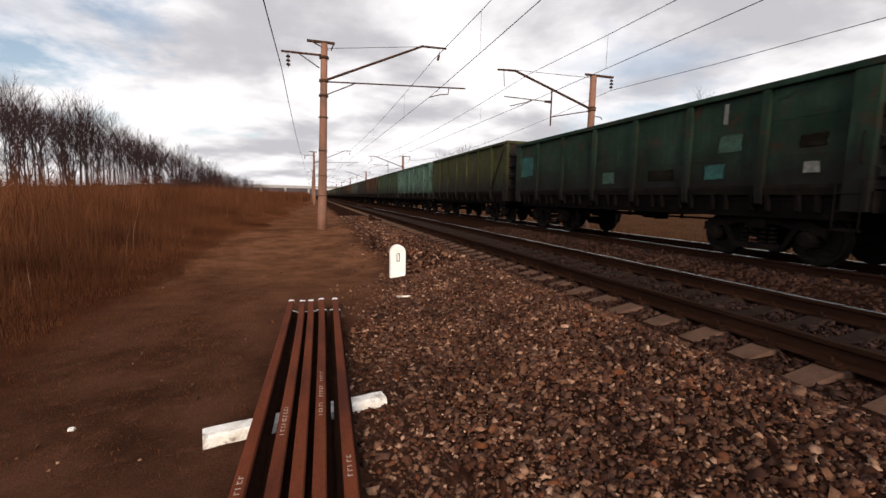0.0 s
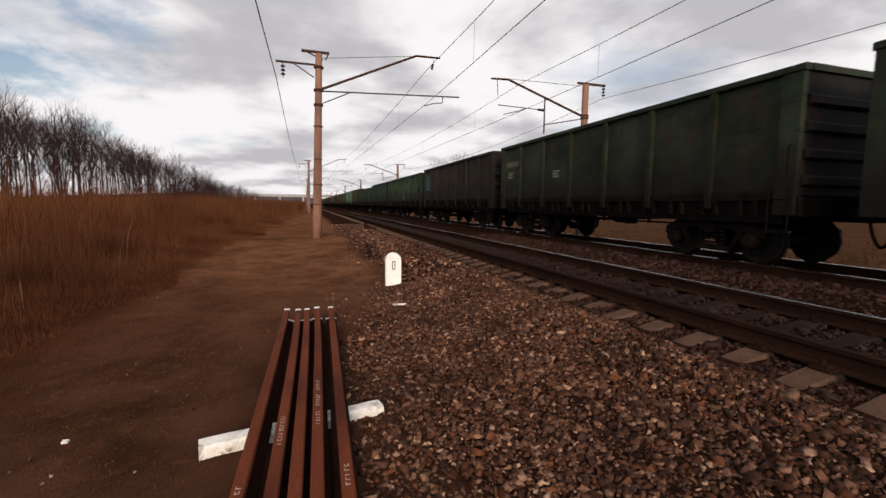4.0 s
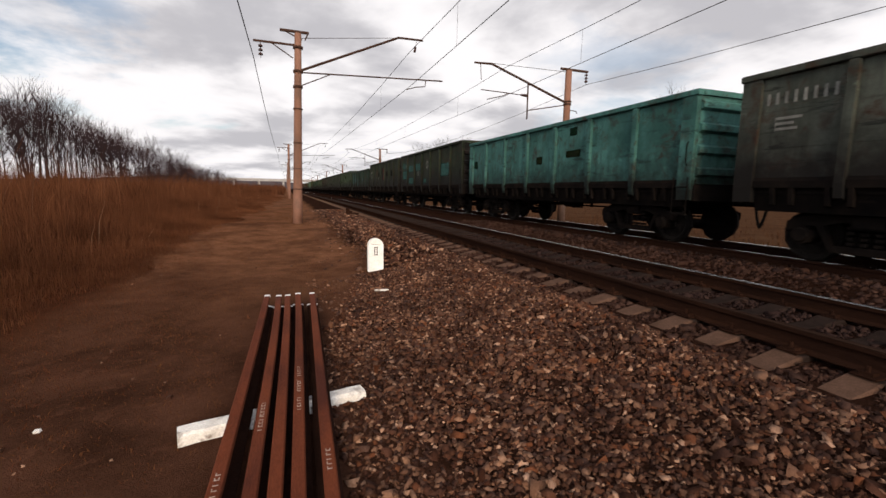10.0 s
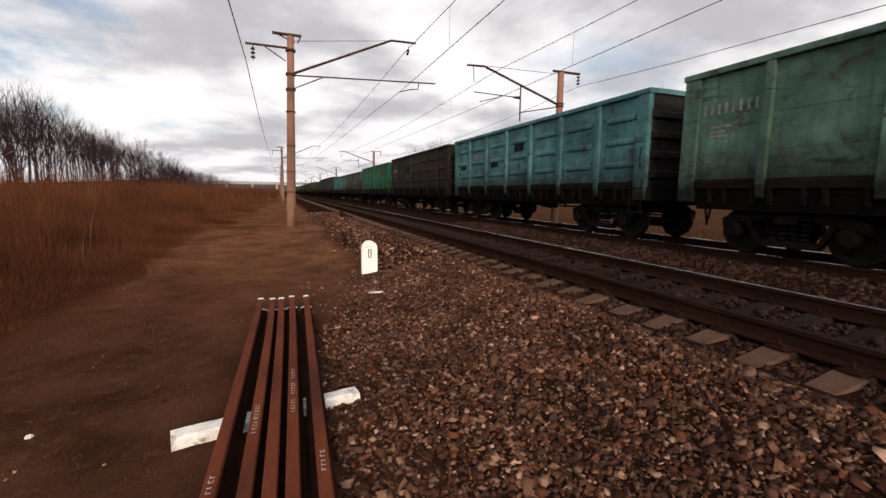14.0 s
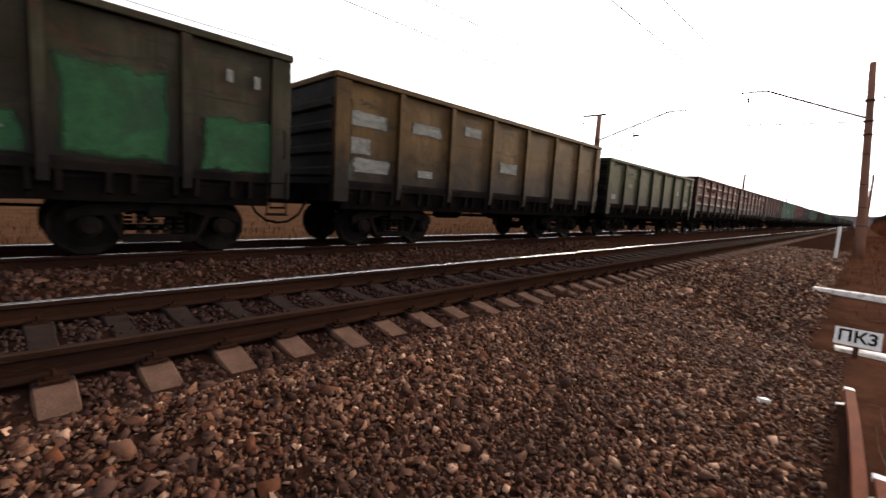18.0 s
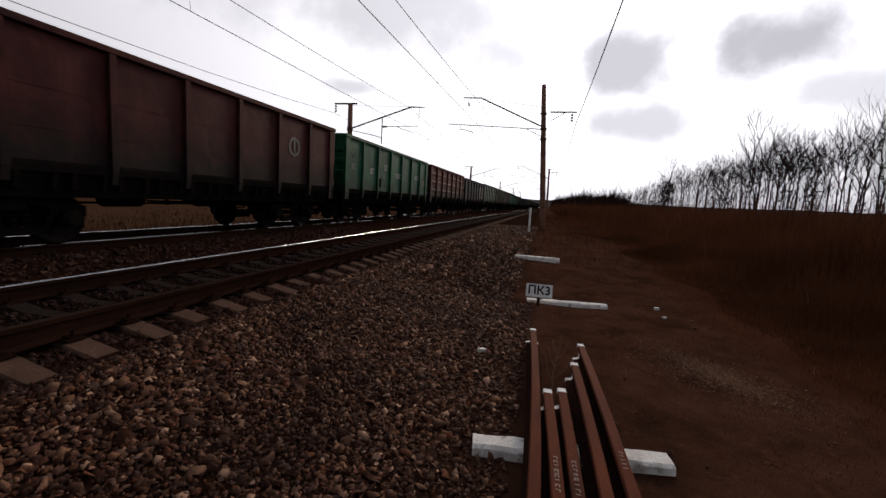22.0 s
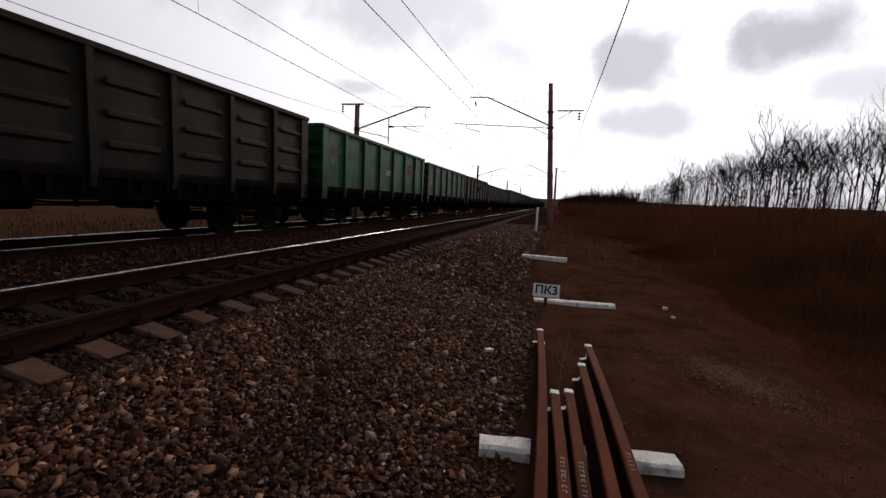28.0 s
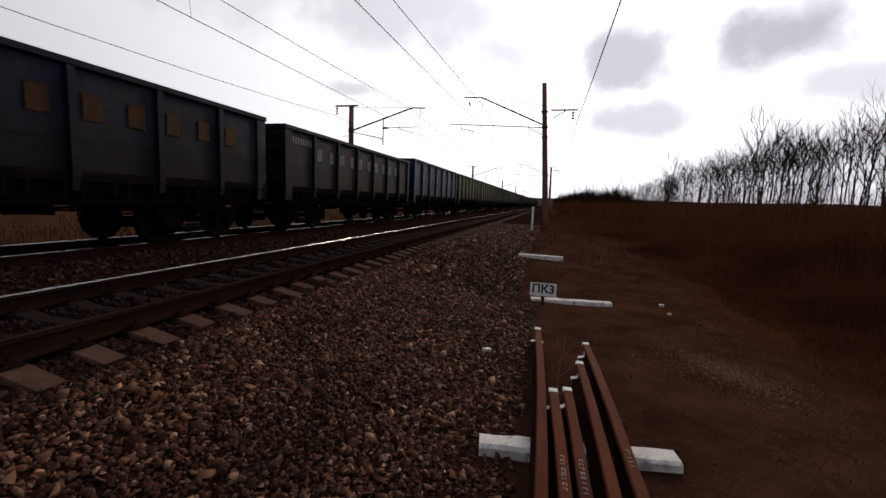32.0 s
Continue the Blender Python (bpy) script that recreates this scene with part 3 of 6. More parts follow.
# ---------------------------------------------------------------- rails and sleepers
def rail_ring(x, top, s=1.0):
    """Cross-section of a rail whose head's top lies at top."""
    half = [(0.0, 0.0), (0.030, 0.0), (0.0375, -0.008), (0.0365, -0.036), (0.011, -0.050), (0.009, -0.150), (0.030, -0.165), (0.075, -0.172), (0.075, -0.180)]
    pts = [(x + a * s, top + b * s) for a, b in half] + [(x - a * s, top + b * s) for a, b in half[:0:-1]]
    return pts[::-1]


def sleeper_mesh(name):
    """A concrete sleeper, higher under the rails, with sloping sides."""
    s = Shape()
    stations = [(-1.44, -0.295, 0.110), (-0.95, -0.20, 0.115), (-0.60, -0.19, 0.11), (-0.35, -0.225, 0.10), (0.35, -0.225, 0.10), (0.60, -0.185, 0.11), (0.95, -0.20, 0.115), (1.44, -0.295, 0.110)]
    vs, fs = [], []
    for x, top, h in stations:
        vs += [(x, -h - 0.03, -0.40), (x, h + 0.03, -0.40), (x, h, top - 0.012), (x, h - 0.012, top), (x, -h + 0.012, top), (x, -h, top - 0.012)]
    for i in range(len(stations) - 1):
        for k in range(6):
            a, b = i * 6 + k, i * 6 + (k + 1) % 6
            fs.append((a, b, b + 6, a + 6))
    fs += [tuple(range(5, -1, -1)), tuple(range((len(stations) - 1) * 6, len(stations) * 6))]
    s.add(vs, fs)
    return s.mesh(name)


def clip_mesh():
    """A rail fastening: plate, bolt and clamp either side of the foot."""
    s = Shape()
    s.box(-0.17, 0.17, -0.08, 0.08, -0.192, -0.176)
    for sx in (-1, 1):
        s.box(sx * 0.10 - 0.04, sx * 0.10 + 0.04, -0.045, 0.045, -0.176, -0.152)
        s.tube([(sx * 0.115, 0, -0.155), (sx * 0.115, 0, -0.108)], 0.016, 6)
    return s.mesh("rail_clip")


def build_track(name, x0, lift, first, label, reach):
    track = empty(name, pose(x0 + GAUGE / 2, 0, lift), label, "railway track", kind="structure")
    for dx in (-GAUGE / 2, GAUGE / 2):
        rail = Shape()
        ring = rail_ring(dx, -0.0125)
        rail.prism_y(ring, -900, 900)
        r = put("rail", rail, M_railside, track, "rusty brown running rail")
        crown = [(-0.0375, -0.011), (-0.032, -0.004), (-0.020, 0.0), (0.0, 0.0006), (0.020, 0.0), (0.032, -0.004), (0.0375, -0.011), (0.030, -0.013), (-0.030, -0.013)]
        put("running_surface", Shape().prism_y([(dx + a, b) for a, b in crown][::-1], -900, 900).mesh("running_surface", True), M_railworn, r, "worn brown top of the rail")
        if dx > 0 or x0 > 1:
            k = 1.5 if x0 > 1 else 0.45
            band = [(a * k, b) for a, b in ((-0.010, 0.0004), (-0.008, 0.0018), (0.008, 0.0018), (0.010, 0.0004), (0.009, -0.001), (-0.009, -0.001))]
            if dx > 0:                      # the wheels' flanges polish the inner corner of the head
                corner = [(-0.0362, -0.0068), (-0.0325, -0.0028), (-0.0265, -0.0008), (-0.0265, -0.0035), (-0.0310, -0.0060)]
                put("polished_corner", Shape().prism_y([(dx + a, b) for a, b in corner][::-1], -900, 900).mesh("polished_corner", True), M_railhead, r, "polished inner corner of the rail head")
            put("polished_band", Shape().prism_y([(dx + a, b) for a, b in band][::-1], -900, 900), M_railhead, r, "narrow polished band on the rail")
    me, cm = sleeper_mesh("sleeper"), clip_mesh()
    rest = Shape()
    n = int(150 / 0.543)
    for i in range(-n, n + 1):
        y = first + i * 0.543
        j = 0.02 * math.sin(i * 12.9898) + 0.012 * math.sin(i * 4.1)
        if abs(y) < reach:
            s = put("sleeper", me, M_sleeper, track, at=pose(0.02 * math.sin(i * 7.7), y + j, 0.006 * math.sin(i * 3.3), 0, 0, 0.6 * math.sin(i * 5.5)))
            if abs(y) < 12 and x0 < 1:
                for dx in (-GAUGE / 2, GAUGE / 2):
                    put("rail_clip", cm, M_railside, s, at=pose(dx, 0, 0))
        else:
            rest.box(-1.35, 1.35, y - 0.115, y + 0.115, -0.40, -0.19, 0.012)
    tagged(put("sleeper_row", rest, M_sleeper, track), kind="stuff")
    return track


build_track("track_near", 0.0, 0.0, 0.149, "empty railway track on concrete sleepers in brown ballast", 60)
build_track("track_far", SP, ZT, 0.31, "railway track under the passing goods train", 34)


def stones(name, x0, x1, y0, y1, density, size, mat, label, keep=None, sink=0.25):
    """Angular crushed stone scattered over the ground."""
    n = int((x1 - x0) * (y1 - y0) * density)
    px, py = rng.uniform(x0, x1, n), rng.uniform(y0, y1, n)
    if keep is not None:
        k = keep(px, py)
        px, py = px[k], py[k]
        n = len(px)
    pz = level(px, py)
    cube = np.array([(-1, -1, -1), (1, -1, -1), (1, 1, -1), (-1, 1, -1), (-1, -1, 1), (1, -1, 1), (1, 1, 1), (-1, 1, 1)], float)
    cube[4:, :2] *= 0.85
    s = size * np.exp(rng.normal(0, 0.36, n))
    dim = rng.uniform(0.5, 1.35, (n, 1, 3)) * s[:, None, None] * np.array([1.05, 0.85, 0.55])
    V = cube[None] * dim * rng.uniform(0.15, 1.3, (n, 8, 3))
    ang = rng.normal(0, 0.55, (n, 3))
    ang[:, 2] = rng.uniform(0, 6.283, n)
    ca, sa = np.cos(ang), np.sin(ang)
    for a, (i, j) in enumerate(((1, 2), (2, 0), (0, 1))):
        p, q = V[..., i].copy(), V[..., j].copy()
        V[..., i], V[..., j] = p * ca[:, a, None] - q * sa[:, a, None], p * sa[:, a, None] + q * ca[:, a, None]
    V += np.stack([px, py, pz + s * sink], -1)[:, None]
    F = np.array([(4, 5, 6, 7), (0, 1, 5, 4), (1, 2, 6, 5), (2, 3, 7, 6), (3, 0, 4, 7)])    # the underside lies on the ground
    F = (F[None] + (np.arange(n) * 8)[:, None, None]).reshape(-1)
    return bulk(name, V.reshape(-1, 3), F, 4, mat, label, "gravel")


def blades(name, px, py, height, width, mat, label, lean=0.25, segs=2, base=None):
    """Dry grass: tapered, bent stalks that stand on the ground."""
    n = len(px)
    pz = level(px, py) if base is None else base
    h = height * np.exp(rng.normal(0, 0.22, n))
    a = rng.uniform(0, 6.283, n)
    f = rng.uniform(0, 6.283, n)
    off = rng.uniform(0.03, lean, n) * h
    lx, ly = np.cos(a) * off, np.sin(a) * off
    wx, wy = np.cos(f) * width * 0.5, np.sin(f) * width * 0.5
    wide = [1.0, 0.85, 0.12] if segs == 2 else [1.0, 0.1]
    rows = []
    for i, w in enumerate(wide):
        t = i / (len(wide) - 1)
        cx, cy, cz = px + lx * t * t, py + ly * t * t, pz - np.minimum(0.03, 0.1 * h) + h * t * (1 - 0.08 * t)
        rows.append(np.stack([cx - wx * w, cy - wy * w, cz], -1))
        rows.append(np.stack([cx + wx * w, cy + wy * w, cz], -1))
    V = np.stack(rows, 1)
    k = V.shape[1]
    F = np.array([(i, i + 1, i + 3, i + 2) for i in range(0, k - 2, 2)])
    F = (F[None] + (np.arange(n) * k)[:, None, None]).reshape(-1)
    return bulk(name, V.reshape(-1, 3), F, 4, mat, label, "dry grass")


# ---------------------------------------------------------------- goods wagons
PITCH, BODY = 12.75, 11.8
WHEEL_R = 0.475
HALF = BODY / 2
SIDE = 1.50                  # outer face of the side plates


def wagon_meshes(TOP):
    """The meshes of one open goods wagon, shared by all of them."""
    m = {}
    posts = [-HALF + BODY * i / 7 for i in range(8)]
    for ribbed in (False, True):
        s = Shape()
        for sx in (-1, 1):
            s.box(min(sx * SIDE, sx * (SIDE - 0.05)), max(sx * SIDE, sx * (SIDE - 0.05)), -HALF, HALF, 1.36, TOP - 0.06)
            if ribbed:
                for i in range(7):
                    a, b = posts[i] + 0.24, posts[i + 1] - 0.24
                    for z in (1.88, 2.44, 3.00):
                        ring = [(sx * (SIDE - 0.002), z - 0.09), (sx * (SIDE + 0.045), z - 0.035), (sx * (SIDE + 0.045), z + 0.035), (sx * (SIDE - 0.002), z + 0.09)]
                        inner = [(sx * (SIDE - 0.002), z - 0.03), (sx * (SIDE + 0.004), z - 0.01), (sx * (SIDE + 0.004), z + 0.01), (sx * (SIDE - 0.002), z + 0.03)]
                        s.prism_y(ring, a + 0.09, b - 0.09)
                        s.prism_y(inner, a, a + 0.09, ring)
                        s.prism_y(ring, b - 0.09, b, inner)
            else:
                for i in range(7):
                    for z in (1.98, 2.62):
                        s.box(min(sx * (SIDE - 0.002), sx * (SIDE + 0.006)), max(sx * (SIDE - 0.002), sx * (SIDE + 0.006)), posts[i] + 0.06, posts[i + 1] - 0.06, z - 0.012, z + 0.012)
        m["body", ribbed] = s.mesh("body")
    s = Shape()
    s.box(-SIDE + 0.05, SIDE - 0.05, -HALF + 0.05, HALF - 0.05, 1.30, 1.37)
    m["floor"] = s.mesh("floor")
    s = Shape()                             # end wall: one pressed sheet with four flutes
    ring = [(-0.025, TOP - 0.06), (-0.025, 1.37), (0.025, 1.37)]
    for z in (1.62, 2.08, 2.54, 3.0):
        ring += [(0.025, z - 0.11), (0.10, z - 0.06), (0.10, z + 0.06), (0.025, z + 0.11)]
    ring += [(0.025, TOP - 0.06)]
    s.prism_x(ring, -SIDE + 0.051, SIDE - 0.051)
    m["end"] = s.mesh("end_wall")
    s = Shape()
    for sx in (-1, 1):
        a, b = sorted((sx * (SIDE - 0.08), sx * (SIDE + 0.09)))
        s.box(a, b, -HALF - 0.03, HALF + 0.03, TOP - 0.12, TOP, 0.015)
    for sy in (-1, 1):
        a, b = sorted((sy * (HALF - 0.08), sy * (HALF + 0.05)))
        s.box(-SIDE + 0.08, SIDE - 0.08, a, b, TOP - 0.115, TOP - 0.004)
    m["top"] = s.mesh("top_rail")
    s = Shape()
    s.prism_y([(SIDE - 0.10, 1.28), (SIDE + 0.04, 1.28), (SIDE + 0.04, 1.40), (SIDE, 1.46), (SIDE - 0.10, 1.46)], -HALF, HALF)
    n = 14
    for i in range(n):                      # hinge lugs of the floor hatches
        y = -HALF + BODY * (i + 0.5) / n
        for d in (-0.27, 0.27):
            s.prism_y([(SIDE - 0.05, 0.97), (SIDE + 0.01, 0.99), (SIDE + 0.05, 1.28), (SIDE - 0.08, 1.28)], y + d - 0.035, y + d + 0.035)
        s.box(SIDE - 0.55, SIDE - 0.05, y - 0.36, y + 0.36, 1.18, 1.22)
    s.prism_y([(SIDE - 0.30, 0.86), (SIDE - 0.16, 0.86), (SIDE - 0.05, 1.28), (SIDE - 0.34, 1.28)], -HALF + 0.3, HALF - 0.3)
    m["sill"] = s.mesh("side_sill")
    s = Shape()
    s.prism_y([(SIDE - 0.01, 1.08), (SIDE + 0.055, 1.12), (SIDE + 0.09, 1.35), (SIDE + 0.09, TOP - 0.125), (SIDE - 0.01, TOP - 0.125)], -0.065, 0.065)
    m["post"] = s.mesh("post")
    s = Shape()
    s.prism_y([(SIDE - 0.06, 1.02), (SIDE + 0.05, 1.02), (SIDE + 0.065, 1.3), (SIDE + 0.065, TOP - 0.125), (SIDE - 0.06, TOP - 0.125)], -0.17, 0.17)
    m["corner"] = s.mesh("corner_post")
    s = Shape()
    s.box(-0.20, 0.20, -HALF, HALF, 0.90, 1.30)
    for sy in (-1, 1):
        a, b = sorted((sy * (HALF - 0.22), sy * (HALF + 0.04)))
        s.box(-SIDE + 0.02, SIDE - 0.02, a, b, 1.0, 1.34, 0.02)
        a, b = sorted((sy * 4.0 - 0.2, sy * 4.0 + 0.2))
        s.box(-1.40, 1.40, a, b, 1.05, 1.30)
    for y in (-1.7, 0, 1.7):
        s.box(-1.42, 1.42, y - 0.09, y + 0.09, 1.04, 1.30)
    m["frame"] = s.mesh("underframe")
    s = Shape()
    s.tube([(-0.75, 1.35, 0.86), (-0.75, 2.15, 0.86)], [0.19, 0.19], 10)
    s.tube([(-0.75, 1.28, 0.86), (-0.75, 1.35, 0.86)], [0.10, 0.19], 10)
    s.tube([(-0.75, 2.15, 0.86), (-0.75, 2.22, 0.86)], [0.19, 0.10], 10)
    s.box(-0.79, -0.71, 1.5, 1.56, 1.02, 1.30).box(-0.79, -0.71, 1.95, 2.01, 1.02, 1.30)
    m["tank"] = s.mesh("air_tank")
    s = Shape()
    s.tube([(-0.62, -0.9, 0.84), (-0.62, -0.35, 0.84)], [0.17, 0.17], 10)
    s.tube([(-0.62, -0.35, 0.84), (-0.62, 0.05, 0.84)], [0.035, 0.035], 6)
    s.box(-0.66, -0.58, -0.75, -0.66, 1.0, 1.30).box(-0.80, -0.44, -1.0, -0.90, 0.66, 1.05)
    m["cylinder"] = s.mesh("brake_cylinder")
    s = Shape()
    s.tube([(-0.5, -3.2, 0.74), (-0.5, 3.2, 0.74)], 0.026, 6)
    s.tube([(-0.85, -4.2, 0.95), (-0.85, -1.0, 0.80), (-0.85, 1.0, 0.80), (-0.85, 4.2, 0.95)], 0.022, 6)
    for y in (-2.6, -1.5, 0.4, 2.7):
        s.box(-0.53, -0.47, y - 0.03, y + 0.03, 0.70, 1.05)
    m["rod"] = s.mesh("brake_rod")
    s = Shape()                             # bogie side frames, bolster and springs
    for sx in (-1, 1):
        x0, x1 = sorted((sx * 0.97, sx * 1.13))
        arch = [(-1.20, 0.52), (-1.20, 0.70), (-0.95, 0.80), (-0.60, 0.82), (-0.42, 0.92), (0.42, 0.92), (0.60, 0.82), (0.95, 0.80), (1.20, 0.70), (1.20, 0.52), (0.98, 0.60), (0.72, 0.60), (0.50, 0.40), (0.40, 0.24),
                (-0.40, 0.24), (-0.50, 0.40), (-0.72, 0.60), (-0.98, 0.60)]
        upper = [arch[i] for i in range(0, 10)] + [(0.95, 0.64), (0.66, 0.64), (0.40, 0.72), (-0.40, 0.72), (-0.66, 0.64), (-0.95, 0.64)]
        s.prism_x(upper, x0, x1)
        s.prism_x([(-0.52, 0.22), (0.52, 0.22), (0.46, 0.34), (-0.46, 0.34)], x0, x1)
        for sy in (-1, 1):
            s.prism_x([(sy * 0.46, 0.26), (sy * 0.54, 0.26), (sy * 0.76, 0.66), (sy * 0.66, 0.70)], x0 + 0.01, x1 - 0.01)
            s.tube([(sx * 0.93, sy * 0.925, WHEEL_R), (sx * 1.20, sy * 0.925, WHEEL_R)], [0.165, 0.165], 10)
            s.tube([(sx * 1.20, sy * 0.925, WHEEL_R), (sx * 1.235, sy * 0.925, WHEEL_R)], [0.14, 0.11], 10)
        for y in (-0.27, -0.09, 0.09, 0.27):
            for k in range(4):
                z = 0.36 + 0.085 * k
                s.tube([(sx * 1.05, y, z), (sx * 1.05, y, z + 0.05)], 0.072, 6)
    s.box(-1.20, 1.20, -0.20, 0.20, 0.62, 0.86, 0.03)
    s.tube([(0, 0, 0.84), (0, 0, 1.0)], 0.22, 10)
    m["bogie"] = s.mesh("bogie")
    s = Shape()
    s.tube([(-1.05, 0, 0), (1.05, 0, 0)], 0.075, 8)
    for sx in (-1, 1):
        prof = [(0.76, 0.475), (0.735, 0.50), (0.725, 0.50), (0.715, 0.42), (0.775, 0.15), (0.775, 0.0)]
        outer = [(0.855, 0.462), (0.855, 0.42), (0.80, 0.36), (0.82, 0.16), (0.86, 0.13), (0.86, 0.0)]
        loop = prof[::-1] + outer
        k = 12
        vs, fs = [], []
        for x, r in loop:
            for j in range(k):
                a = 2 * math.pi * j / k
                vs.append((sx * x, math.cos(a) * r, math.sin(a) * r))
        for i in range(len(loop) - 1):
            for j in range(k):
                a, b = i * k + j, i * k + (j + 1) % k
                fs.append((a, b, b + k, a + k))
        s.add(vs, fs)
        for j in range(3):                  # cast marks on the wheel disc
            a = 2 * math.pi * j / 3
            s.box(sx * 0.815 - 0.012, sx * 0.815 + 0.012, math.cos(a) * 0.27 - 0.04, math.cos(a) * 0.27 + 0.04, math.sin(a) * 0.27 - 0.03, math.sin(a) * 0.27 + 0.03)
    m["wheelset"] = s.mesh("wheelset")
    s = Shape()
    s.box(-0.11, 0.11, -0.05, 0.30, 0.94, 1.16, 0.02)
    s.box(-0.17, 0.20, 0.28, 0.47, 0.90, 1.20, 0.04)
    s.box(0.10, 0.22, 0.40, 0.56, 0.94, 1.16, 0.02)
    m["coupler"] = s.mesh("coupler")
    s = Shape()
    s.tube([(-0.45, 0.0, 1.0), (-0.44, 0.06, 0.90), (-0.36, 0.16, 0.66), (-0.20, 0.32, 0.50), (0.0, 0.475, 0.46)], 0.028, 6)
    m["hose"] = s.mesh("brake_hose")
    s = Shape()
    for dy in (0.0, 0.36):
        s.tube([(-SIDE - 0.07, dy, 0.72), (-SIDE - 0.07, dy, 1.50)], 0.013, 5)
    for z in (0.74, 1.02, 1.30):
        s.tube([(-SIDE - 0.07, 0.0, z), (-SIDE - 0.07, 0.36, z)], 0.012, 5)
    s.tube([(-SIDE - 0.06, 0.06, 1.75), (-SIDE - 0.11, 0.06, 1.80), (-SIDE - 0.11, 0.06, 2.20), (-SIDE - 0.06, 0.06, 2.25)], 0.012, 5)
    s.box(-SIDE - 0.10, -SIDE - 0.02, -0.02, 0.38, 0.70, 0.73)
    m["ladder"] = s.mesh("ladder")
    s = Shape()                             # one bar of an unreadable running number
    s.box(-SIDE - 0.010, -SIDE - 0.004, -0.024, 0.024, 0.0, 0.20)
    m["bar"] = s.mesh("number_bar")
    s = Shape()
    ring = []
    for i, w in enumerate((0.42, 0.30, 0.36)):
        ring += [(0.0, -i * 0.09 + 0.045), (-w, -i * 0.09 + 0.045), (-w, -i * 0.09), (-0.02, -i * 0.09)]
    ring += [(-0.02, -0.19), (0.0, -0.19)]
    s.prism_x(ring, -SIDE - 0.010, -SIDE - 0.004)
    m["lines"] = s.mesh("small_lettering")
    s = Shape()
    s.box(-SIDE - 0.0095, -SIDE - 0.0035, -0.5, 0.5, -0.5, 0.5)
    m["patch"] = s.mesh("paint_patch")
    s = Shape()
    n = 18
    s.add([(-SIDE - 0.011, math.cos(6.283 * i / n) * r, math.sin(6.283 * i / n) * r) for r in (0.30, 0.22) for i in range(n)], [(i, (i + 1) % n, n + (i + 1) % n, n + i) for i in range(n)])
    s.box(-SIDE - 0.013, -SIDE - 0.006, -0.04, 0.04, -0.3, 0.3)
    m["ring"] = s.mesh("emblem_ring")
    s = Shape()
    s.add([(-SIDE - 0.011, y, z) for y, z in ((0.34, -0.30), (-0.30, -0.24), (-0.38, 0.16), (-0.05, 0.34), (0.28, 0.22))], [(0, 1, 2, 3, 4)])
    m["flag"] = s.mesh("emblem")
    arc = [(math.cos(a) * 0.34, math.sin(a) * 0.46) for a in np.linspace(1.2, 5.1, 13)] + [(0.14 + math.cos(a) * 0.26, math.sin(a) * 0.40) for a in np.linspace(4.9, 1.4, 13)]
    m["crescent"] = Shape().prism_x(arc, -SIDE - 0.011, -SIDE - 0.005).mesh("emblem")
    s = Shape()
    s.tube([(-SIDE - 0.06, 1.45, 1.46), (-SIDE - 0.06, -0.0, 3.4)], 0.035, 5)
    m["brace"] = s.mesh("diagonal_brace")
    return m, posts


HIGH, POSTS = wagon_meshes(3.59)
MID, LOW = wagon_meshes(3.49)[0], wagon_meshes(3.31)[0]
for shared in HIGH:                     # only the upper body differs
    if shared not in (("body", False), ("body", True), "end", "top", "post", "corner"):
        MID[shared] = LOW[shared] = HIGH[shared]
LOW_SIDED, MID_SIDED = (0, 7, 10, 11, 16, 21, 34, 35), (1, 2, 12, 17, 18, 27, 32, 33)
PAINTS = {}
RED = ("oxide", "dark_oxide")


def paint(key):
    """Wagon paints, made once each."""
    if key not in PAINTS:
        fresh = key in ("bright_green", "green", "blue")
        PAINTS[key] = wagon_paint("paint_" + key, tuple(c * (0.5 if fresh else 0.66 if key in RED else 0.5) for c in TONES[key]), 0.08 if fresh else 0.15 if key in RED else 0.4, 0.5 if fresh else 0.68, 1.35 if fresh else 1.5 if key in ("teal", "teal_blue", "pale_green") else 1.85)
    return PAINTS[key]


def marking(key):
    if ("mark", key) not in PAINTS:
        PAINTS["mark", key] = mark_paint("marking_" + key, tuple(c * 0.5 for c in TONES[key]))
    return PAINTS["mark", key]


def patch_paint(key):
    if ("patch", key) not in PAINTS:
        PAINTS["patch", key] = worn_patch("patch_" + key, tuple(c * (0.40 if key in ("mint_patch", "sky_patch", "khaki", "black", "blue", "pale", "cream") else 0.26) for c in TONES[key]))
    return PAINTS["patch", key]


